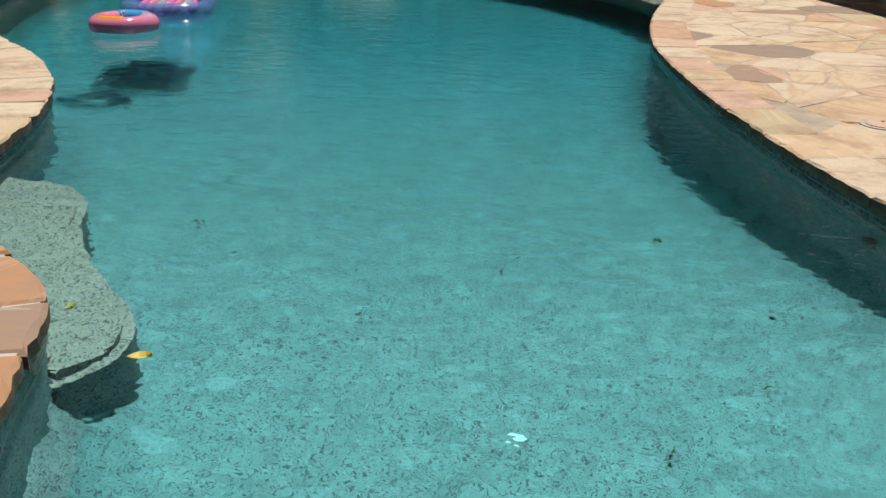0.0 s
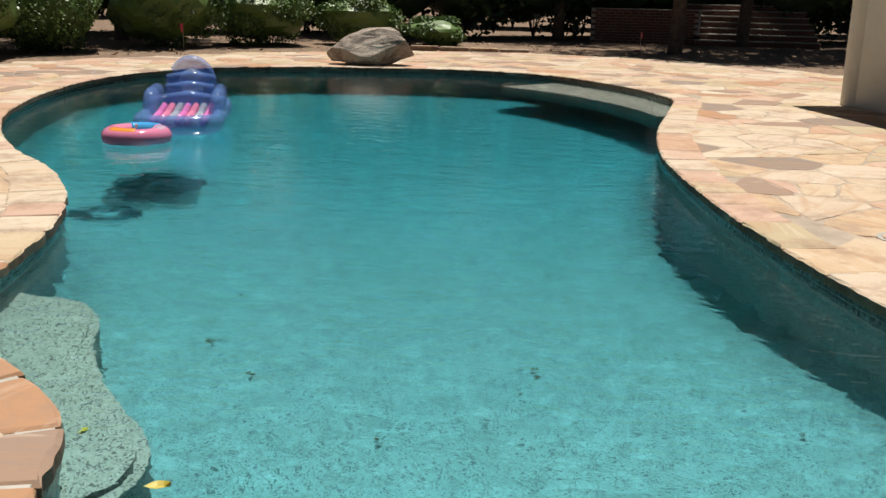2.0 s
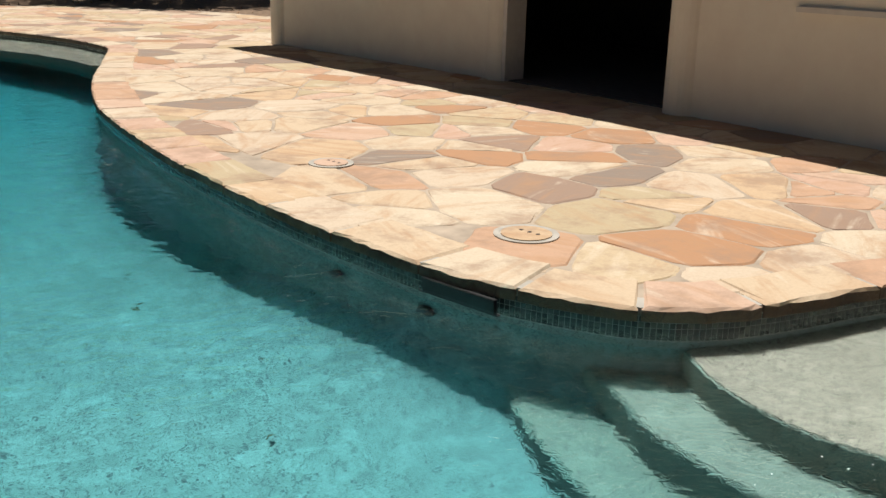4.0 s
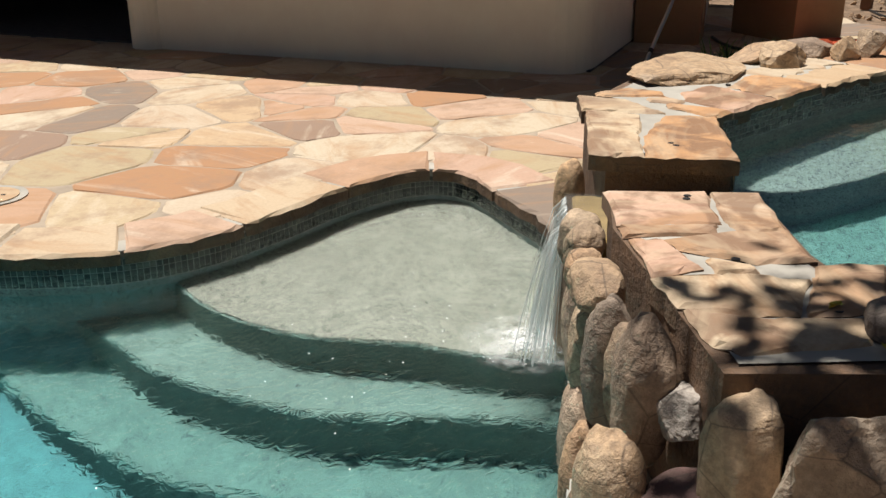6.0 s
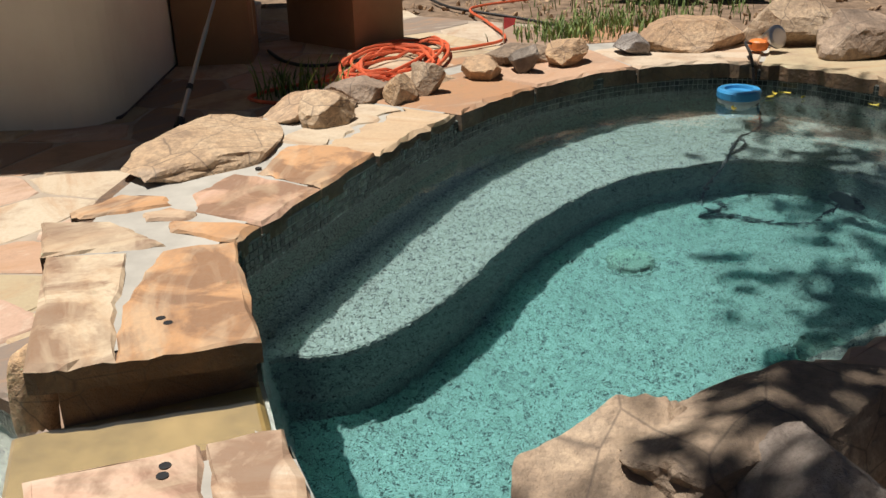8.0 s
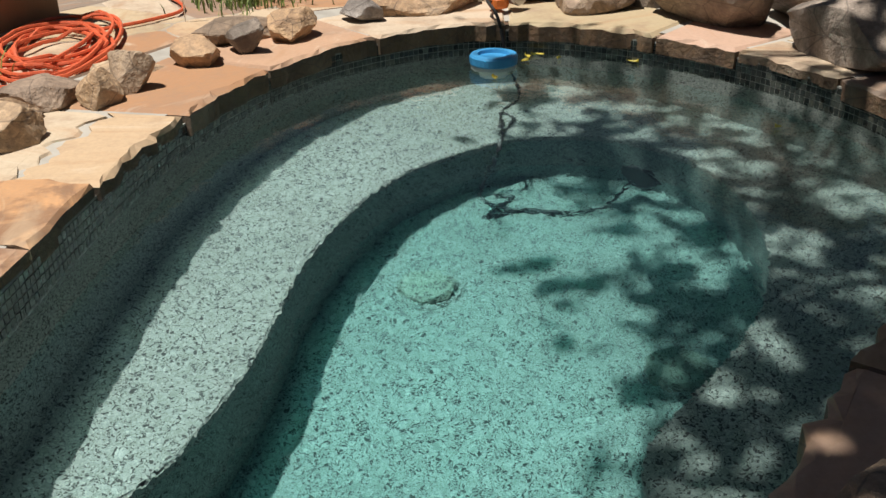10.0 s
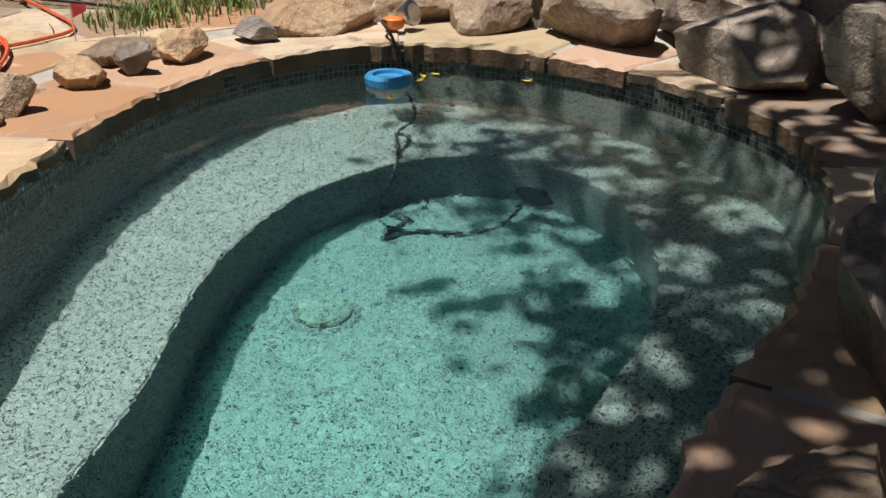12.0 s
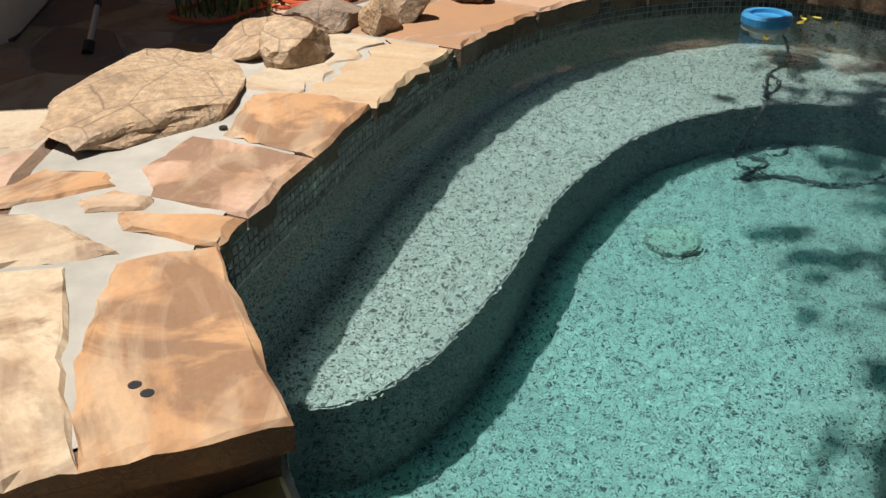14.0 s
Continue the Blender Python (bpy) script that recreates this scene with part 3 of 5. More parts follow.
DEPTHS = [(-0.312, (0.66, 0.935, 0.965)), (-0.612, (0.78, 0.965, 0.98)), (-0.912, (0.72, 0.96, 0.98))]
for z, tint in DEPTHS:
    lv = [(x, y, z) for y in LY for x in LX]
    lw = len(LX)
    lf = [(j * lw + i, j * lw + i + 1, (j + 1) * lw + i + 1, (j + 1) * lw + i) for j in range(len(LY) - 1) for i in range(lw - 1) if in_pool[j][i]]
    d = piece("water_depth", mesh_of("water_depth", lv, lf, tinted_layer("tinted_water", tint), True), water)
    d.visible_shadow = False

dv = [(x, y, -1.125) for y in LY for x in LX]
d = piece("water_depth", mesh_of("water_depth", dv, lf, deep_layer("tinted_deep_water"), True), water)
d.visible_shadow = False

# spa shell


def rim(p, high, low):
    """The rim of the spa wall: low where the water spills over."""
    a, c = Vector((4.13, 0.95)), Vector((4.545, 1.185))
    d = c - a
    t = (p - a).dot(d) / d.length_squared
    return low if -0.02 < t < 1.02 and abs((p - a).dot(Vector((-d.y, d.x)).normalized())) < 0.2 else high


shell = tagged(new("spa_shell"), "pebble-plastered raised spa with a curved bench", "spa", kind="structure")
piece("spa_wall", ring_wall("spa_wall", spa, 0.10, -0.61, lambda p: rim(p, 0.49, 0.34), M_SPAF, lean=0.12), shell)
floor_ring = offset(spa, 0.05)
piece("spa_floor", sheet("spa_floor", [floor_ring], -0.46, M_SPAF), shell)
piece("tile_grout", ring_wall("spa_grout", offset(spa, -0.012), 0.03, 0.31, lambda p: rim(p, 0.49, 0.345), M_GROUT), shell)
tagged(piece("mosaic_tiles", mosaic(spa, 0.485, 6, 0.025, 0.014, "spa_mosaic", M_TILES, keep=lambda p: rim(p, 1, 0)), shell), kind="stuff")
BENCH_IN = [(4.9, 1.43), (5.01, 1.33), (5.03, 1.21), (5.13, 1.08), (5.34, 0.96), (5.62, 0.85), (6.13, 0.7), (6.63, 0.41), (6.88, 0.07), (6.96, -0.18), (6.9, -0.45), (6.71, -0.65), (6.39, -0.76), (5.99, -0.72), (5.67, -0.58), (5.42, -0.39), (5.24, -0.2), (5.07, -0.03), (4.87, 0.02), (4.59, -0.04)]
back = [p for p in offset(spa, 0.03)]
bi = even(spline(BENCH_IN, 8, closed=False), 0.06, closed=False)
ja = min(range(len(back)), key=lambda i: (back[i] - Vector((4.85, 1.36))).length)
jb = min(range(len(back)), key=lambda i: (back[i] - Vector((4.45, -0.03))).length)
run, k = [], jb
step = 1 if ((ja - jb) % len(back)) > len(back) / 2 else -1
while k != ja:
    run.append(back[k])
    k = (k + step) % len(back)
ring = bi + run
if area(ring) < 0:
    ring.reverse()
bm = prism(ring, -0.61, -0.06)
bmesh.ops.bevel(bm, geom=[e for e in bm.edges if all(abs(v.co.z + 0.06) < 1e-4 for v in e.verts)], offset=0.05, segments=4, affect="EDGES", clamp_overlap=True)
part("spa_bench", bm, M_SPAF, shell, smooth=True).data.set_sharp_from_angle(angle=radians(60))
spa_water = thing("spa_water", "clear pale green spa water, almost still", "water")
spa_water["kind"] = "structure"
surf = piece("water_surface", sheet("spa_surface", [offset(spa, 0.004)], SPA_WATER, M_SPAWATER), spa_water)
surf.visible_shadow = False
for z in (0.2, -0.1, -0.35):
    d = piece("water_depth", sheet("spa_depth", [offset(spa, 0.004)], z, M_SPALAYER), spa_water)
    d.visible_shadow = False

# terrace body round the spa
terrace_ob = tagged(new("terrace"), "raised mortared stone terrace round the spa", "terrace", kind="structure")
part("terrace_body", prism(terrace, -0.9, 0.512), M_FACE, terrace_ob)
piece("mortar_bed", sheet("mortar_bed", [offset(terrace, -0.05)], 0.518, M_MORTAR), terrace_ob)
weir = thing("spillway", "wet yellow sandstone spillway slab between spa and pool", "spillway")
WEIR = [Vector(p) for p in ((3.80, 1.42), (4.13, 0.95), (4.545, 1.185), (4.22, 1.66))]
part("spillway_slab", prism(WEIR, -0.5, 0.365, 0.01), plain("wet_sandstone", (0.36, 0.25, 0.10), 0.2, vary=0.3, scale=6, bump=0.3), weir)

# ---- flagstones ----
def nearest(p, ring):
    return min(range(len(ring)), key=lambda i: (ring[i] - p).length_squared)


pool_n = normals(pool)
stone_rnd = random.Random(11)
seeds = []
for j in range(-12, 66):
    for i in range(-26, 34):
        p = Vector((i * 0.52 + (j % 2) * 0.26 + stone_rnd.uniform(-0.44, 0.44), j * 0.42 + stone_rnd.uniform(-0.36, 0.36)))
        if stone_rnd.random() > 0.30:
            seeds.append(p)
near_stones, far_stones = [], []
pool_in = offset(pool, 0.15)
for s in seeds:
    if not inside(s, deck_ring) or inside(s, pool_in) or inside(s, terrace) or inside(s, spa):
        continue
    near = [q for q in seeds if q is not s and abs(q.x - s.x) < 2.2 and abs(q.y - s.y) < 2.0]
    near.sort(key=lambda q: (q - s).length_squared)
    cell = [s + Vector(v) for v in ((-1.1, -1), (1.1, -1), (1.1, 1), (-1.1, 1))]
    for q in near[:28]:
        cell = clip(cell, s, q)
    if len(cell) < 3:
        continue
    # shrink for the joint, and chip the straight edges
    c = sum(cell, Vector((0, 0))) / len(cell)
    ring = []
    for a, b in zip(cell, cell[1:] + cell[:1]):
        if (b - a).length < 0.05:
            continue
        for t in (0.12, 0.5, 0.88):
            p = a.lerp(b, t)
            d = p - c
            if d.length > 0.03:
                p = c + d * (1 - stone_rnd.uniform(0.003, 0.014) / d.length)
            ring.append(p)
    if len(ring) < 5:
        continue
    ok = True
    for k, p in enumerate(ring):
        m = nearest(p, pool)
        e = (p - pool[m]).dot(pool_n[m])
        if (p - pool[m]).length < 0.9 and e < 0.16:
            ring[k] = pool[m] + pool_n[m] * 0.16
    (near_stones if (s.x > 1.6 and -1 < s.y < 10.5) or (s.x < -0.4 and s.y < 8 and s.x > -6) else far_stones).append(ring)


def stone_mesh(ring, z0, z1, seed, bevel=0.008):
    rnd = random.Random(seed)
    c = sum(ring, Vector((0, 0))) / len(ring)
    n = len(ring)
    h = z1 - rnd.uniform(0, 0.005)
    verts = [(p.x, p.y, z0) for p in ring] + [(p.x, p.y, h - bevel * rnd.uniform(0.6, 1.4)) for p in ring]
    for p in ring:
        k = min(0.2, bevel * rnd.uniform(0.8, 3.0) / max(0.05, (c - p).length))
        verts.append((p.x + (c.x - p.x) * k, p.y + (c.y - p.y) * k, h + rnd.uniform(-0.002, 0.002)))
    faces = [tuple(range(2 * n, 3 * n))]
    for lvl in (0, 1):
        for i in range(n):
            j = (i + 1) % n
            faces.append((lvl * n + i, lvl * n + j, (lvl + 1) * n + j, (lvl + 1) * n + i))
    return verts, faces


def add_stone(ring, z0, z1, seed, parent, mat, name="flagstone", label="", edge=None, bevel=0.008):
    if area(ring) < 0:
        ring = ring[::-1]
    return piece(name, mesh_of(name, *stone_mesh(ring, z0, z1, seed, bevel), mat, edge_mat=edge), parent, label)


def pool_coping():
    ob = tagged(new("pool_coping"), "tan sandstone coping with rough broken edges", "coping", kind="structure")
    rnd = random.Random(5)
    n, i = len(pool), 0
    while i < n:
        m = min(n - i, rnd.randint(3, 5))
        mid = pool[(i + m // 2) % n]
        if not (1.9 < mid.x < 4.75 and mid.y < 2.02):
            w = rnd.uniform(0.34, 0.40)
            pts_in, pts_out = [], []
            for k in range(i, i + m + 1):
                p, q = pool[k % n], pool_n[k % n]
                along = Vector((-q.y, q.x)) * (0.008 if k == i else -0.008 if k == i + m else 0)
                for sub in ((0,) if k == i + m else (0, 0.5)):
                    pp = p.lerp(pool[(k + 1) % n], sub)
                    pts_in.append(pp + along - q * (0.03 + rnd.uniform(-0.009, 0.009)))
                pts_out.append(p + along + q * (w - 0.01))
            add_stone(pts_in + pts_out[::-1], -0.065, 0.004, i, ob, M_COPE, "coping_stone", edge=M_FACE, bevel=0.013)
        i += m


pool_coping()


# cut slabs of the block, the bridge over the spillway and the bank beside the spa
SLABS = [
    ('orange', ((4.96, 1.64), (5.05, 1.47), (4.78, 1.31), (4.56, 1.18), (4.46, 1.33), (4.4, 1.46), (4.57, 1.55), (4.77, 1.6))),
    ('cream', ((4.86, 1.95), (4.92, 1.74), (4.74, 1.64), (4.58, 1.57), (4.38, 1.46), (4.32, 1.54), (4.27, 1.62))),
    ('cream', ((5.12, 2.13), (5.16, 1.92), (5.1, 1.8), (5.01, 1.66), (4.95, 1.79), (4.88, 1.98))),
    ('orange', ((5.19, 1.73), (5.21, 1.5), (5.06, 1.48), (5.06, 1.55), (5.11, 1.69))),
    ('pink', ((5.45, 1.78), (5.67, 1.72), (5.63, 1.54), (5.57, 1.41), (5.23, 1.49), (5.3, 1.69))),
    ('orange', ((5.7, 1.64), (6.01, 1.65), (6.04, 1.46), (5.96, 1.32), (5.59, 1.41), (5.65, 1.53))),
    ('tan', ((5.24, 1.85), (5.31, 1.79), (5.28, 1.68), (5.22, 1.68), (5.19, 1.81))),
    ('orange', ((5.23, 2.1), (5.41, 2.02), (5.41, 1.86), (5.34, 1.81), (5.25, 1.91), (5.18, 2.04))),
    ('pink', ((3.85, 1.34), (4.02, 1.08), (3.79, 0.94), (3.62, 1.18))),
    ('tan', ((4.03, 1.06), (4.12, 0.94), (3.84, 0.77), (3.76, 0.87), (3.82, 0.94))),
    ('tan', ((3.6, 1.17), (3.77, 0.94), (3.68, 0.92), (3.53, 1.12))),
    ('tan', ((3.57, 1.01), (3.73, 0.9), (3.82, 0.76), (3.64, 0.63), (3.54, 0.75), (3.52, 0.94))),
    ('pink', ((3.52, 1.1), (3.56, 1.02), (3.42, 0.85), (3.3, 0.93))),
    ('cream', ((3.5, 0.87), (3.52, 0.75), (3.48, 0.72), (3.42, 0.81))),
    ('cream', ((3.29, 0.92), (3.41, 0.8), (3.47, 0.71), (3.49, 0.6), (3.28, 0.56), (3.21, 0.67), (3.17, 0.8))),
    ('tan', ((3.61, 0.62), (3.72, 0.47), (3.41, 0.4), (3.29, 0.54), (3.49, 0.59))),
    ('cream', ((3.16, 0.78), (3.2, 0.66), (3.26, 0.55), (3.36, 0.4), (3.22, 0.39), (3.02, 0.59), (3.03, 0.66))),
]


BLOCK_FRONT = (Vector((4.28, 1.56)), Vector((4.545, 1.185)), Vector((-0.88, -0.47)))
BRIDGE_FRONT = (Vector((3.89, 1.35)), Vector((4.13, 0.95)), Vector((0.86, 0.51)))


def overhang(old, p):
    """Corners by the water stand a hand's breadth over the wall below."""
    for a, b, out in (BLOCK_FRONT, BRIDGE_FRONT):
        if -0.05 < (old - a).dot((b - a).normalized()) < (b - a).length + 0.08 and -0.12 < (old - a).dot(out) < 0.06:
            p = p + out * (0.012 - (p - a).dot(out))
    q = min(inner, key=lambda w: (w - old).length)
    if (q - old).length < 0.11 and old.x > 4.3:
        k = inner.index(q)
        t = (inner[min(len(inner) - 1, k + 1)] - inner[max(0, k - 1)]).normalized()
        n = Vector((-t.y, t.x))
        if n.dot(Vector((5.9, 0.1)) - q) < 0:
            n = -n
        p = p + n * (0.012 - (p - q).dot(n))
    return p


def spa_coping():
    ob = tagged(new("spa_coping"), "thick tan sandstone coping slabs round the spa", "coping", kind="structure")
    rnd = random.Random(8)
    line = even([Vector(p) for p in inner], 0.05, closed=False)
    ia = min(range(len(line)), key=lambda i: (line[i] - Vector((3.75, 0.38))).length)
    ib = min(range(len(line)), key=lambda i: (line[i] - Vector((5.95, 1.3))).length)
    line = line[ia:ib + 1]
    ns = normals(line, False)
    c = Vector((5.9, 0.1))
    if (line[len(line) // 2] - c).dot(ns[len(line) // 2]) < 0:
        ns = [-q for q in ns]
    n, i = len(line) - 1, 0
    while i < n:
        m = min(n - i, rnd.randint(8, 16))
        if n - i - m < 6:
            m = n - i
        w = 0.47
        pts_in, pts_out = [], []
        for k in range(i, i + m + 1):
            p, q = line[k], ns[k]
            along = (line[min(n, k + 1)] - line[max(0, k - 1)]).normalized() * (0.008 if k == i else -0.008 if k == i + m else 0)
            pts_in.append(p + along - q * (0.025 + rnd.uniform(-0.017, 0.014)))
            pts_out.append(p + along + q * w)
        split = rnd.random()
        if split < 0.5 and m > 8:
            f = rnd.uniform(0.45, 0.62)
            mid = [a.lerp(b, f + rnd.uniform(-0.06, 0.06)) for a, b in zip(pts_in, pts_out)]
            mid2 = [p + (b - a).normalized() * 0.02 for p, a, b in zip(mid, pts_in, pts_out)]
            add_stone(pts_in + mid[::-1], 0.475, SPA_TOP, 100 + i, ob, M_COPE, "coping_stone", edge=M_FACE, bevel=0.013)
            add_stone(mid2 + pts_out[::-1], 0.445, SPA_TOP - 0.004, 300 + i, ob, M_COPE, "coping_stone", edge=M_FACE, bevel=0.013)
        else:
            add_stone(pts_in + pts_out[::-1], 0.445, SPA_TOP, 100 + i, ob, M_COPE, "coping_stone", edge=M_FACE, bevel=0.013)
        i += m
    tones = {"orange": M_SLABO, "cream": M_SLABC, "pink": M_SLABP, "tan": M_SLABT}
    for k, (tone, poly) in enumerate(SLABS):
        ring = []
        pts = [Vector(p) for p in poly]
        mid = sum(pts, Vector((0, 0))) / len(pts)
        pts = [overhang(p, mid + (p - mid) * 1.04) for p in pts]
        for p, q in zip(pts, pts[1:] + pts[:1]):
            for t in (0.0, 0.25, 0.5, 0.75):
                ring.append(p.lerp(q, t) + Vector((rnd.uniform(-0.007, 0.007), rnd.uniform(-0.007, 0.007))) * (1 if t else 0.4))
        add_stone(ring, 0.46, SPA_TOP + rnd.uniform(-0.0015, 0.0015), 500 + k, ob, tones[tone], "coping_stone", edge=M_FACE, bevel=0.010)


spa_coping()

# ---- pavilion ----
A, B, C, D = Vector((5.06, 14.94)), Vector((6.45, 10.2)), Vector((6.92, 7.78)), Vector((7.98, 3.62))
U = (D - A).normalized()
N = Vector((-U.y, U.x))
if N.x < 0:
    N = -N


def wall_piece(a, b, z0, z1, thick, mat, parent, name, bevel=0.0, out=0.0):
    n = Vector((-(b - a).y, (b - a).x)).normalized()
    if n.dot(N) < 0 and abs(n.dot(N)) > 0.3:
        n = -n
    ring = [a - n * out, b - n * out, b + n * thick, a + n * thick]
    if area(ring) < 0:
        ring.reverse()
    return part(name, prism(ring, z0, z1, bevel), mat, parent)


pav = thing("pool_house", "cream stucco pool house with a dark open doorway", "building")
wall_piece(A, B, -0.04, 2.6, 0.25, M_STUCCO, pav, "wall")
wall_piece(C, D - U * 0.34, -0.04, 2.6, 0.25, M_STUCCO, pav, "wall")
wall_piece(B, C, 2.15, 2.6, 0.25, M_STUCCO, pav, "lintel")
E1, E2 = D + N * 0.9, A + N * 5.0
sw = part("wall", prism([D + N * 0.34 - U * 0.25, D + N * 0.34, D + N * 5.0, D + N * 5.0 - U * 0.25], -0.04, 2.6), M_STUCCO, pav)
part("wall", prism([A, A + U * 0.25, A + U * 0.25 + N * 5, A + N * 5], -0.04, 2.6), M_STUCCO, pav)
# Inner wall and floor painted dark: the room's shade is in their colour.
part("back_wall", prism([A + N * 5, D + N * 5, D + N * 5.2, A + N * 5.2], -0.04, 2.6), M_INSHADE, pav)
part("floor", prism([A + N * 0.2, D + N * 0.2, D + N * 5, A + N * 5], -0.04, 0.01), plain("shade_dark_floor", (0.12, 0.10, 0.09), 0.9), pav)
part("roof", prism([A - N * 0.66 - U * 0.5, D - N * 0.66 + U * 0.6, D + N * 5.6 + U * 0.6, A + N * 5.6 - U * 0.5], 2.6, 2.85), M_ROOF, pav)
for p, r in ((A + U * 0.12, 0.2), (B - U * 0.14, 0.17), (C + U * 0.14, 0.2), (None, 0.34)):
    q = p + N * (r * 0.55) if p else D - U * 0.34 + N * 0.34
    ring = [q + Vector((math.cos(k * math.tau / 24), math.sin(k * math.tau / 24))) * r * (1.0) for k in range(24)]
    part("rounded_pilaster", prism(ring, -0.04, 2.58), M_STUCCO, pav)
part("door_jamb", prism([B - N * 0.03, B + U * 0.06 - N * 0.03, B + U * 0.06 + N * 0.27, B + N * 0.27], 0, 2.15), M_TRIM, pav, "white painted door jamb")
for a in (A + U * 1.55, C + U * 1.3):
    sill = [a - N * 0.06, a + U * 1.5 - N * 0.06, a + U * 1.5 + N * 0.02, a + N * 0.02]
    part("window_sill", prism(sill, 1.02, 1.07, 0.008), M_TRIM, pav, "white window sill")

# ---- boulders round the spa ----
rb = random.Random(3)
RIM = [  # x, y, z, half sizes, turn, material
    (5.94, 1.95, 0.44, 0.45, 0.27, 0.072, 0.15, M_ROCKT), (6.40, 1.62, 0.47, 0.13, 0.12, 0.09, 0.4, M_ROCKT), (6.55, 1.75, 0.46, 0.22, 0.16, 0.08, -0.3, M_ROCKT),
    (6.83, 1.60, 0.47, 0.16, 0.12, 0.07, -0.4, M_ROCK), (6.78, 1.40, 0.50, 0.085, 0.08, 0.075, 0.2, M_ROCKT), (6.93, 1.32, 0.50, 0.08, 0.09, 0.085, 0.9, M_ROCKT),
    (7.20, 1.38, 0.46, 0.22, 0.17, 0.055, -0.5, M_ROCKT), (7.26, 1.10, 0.50, 0.11, 0.10, 0.065, -0.5, M_ROCKT), (7.42, 0.93, 0.50, 0.08, 0.08, 0.08, 0.1, M_ROCKG),
    (7.68, 0.98, 0.48, 0.2, 0.16, 0.07, -0.6, M_ROCK), (7.62, 0.74, 0.50, 0.14, 0.11, 0.075, -0.8, M_ROCKT), (7.90, 0.42, 0.50, 0.09, 0.09, 0.07, 0.3, M_ROCKG),
    (8.12, 0.14, 0.48, 0.34, 0.22, 0.10, -1.1, M_ROCKT), (8.28, -0.42, 0.48, 0.32, 0.2, 0.14, -1.5, M_ROCKT), (7.98, -0.70, 0.49, 0.23, 0.20, 0.13, -1.2, M_ROCK),
    (7.58, -1.13, 0.49, 0.36, 0.20, 0.16, 0.55, M_ROCK), (6.82, -1.45, 0.48, 0.37, 0.20, 0.17, 0.25, M_ROCKG), (6.18, -1.68, 0.49, 0.26, 0.22, 0.22, 0.1, M_ROCKG),
    (5.78, -1.52, 0.49, 0.20, 0.17, 0.20, -0.4, M_ROCKG), (5.5, -1.58, 0.49, 0.22, 0.18, 0.26, -0.6, M_ROCKG), (5.22, -1.22, 0.49, 0.17, 0.2, 0.30, -0.6, M_ROCKG)]
for k, (x, y, z, sx, sy, sz, turn, mt) in enumerate(RIM):
    word = {M_ROCKT: "sunlit tan sandstone rock mortared along the spa rim", M_ROCK: "brown weathered boulder beside the spa coping", M_ROCKG: "grey cracked boulder beside the spa coping"}[mt]
    boulder(x, y, z, sx, sy, sz, turn, 40 + k, mt, square=4.2 if mt is M_ROCKG else 3.0, label=word, group="spa rim rocks")
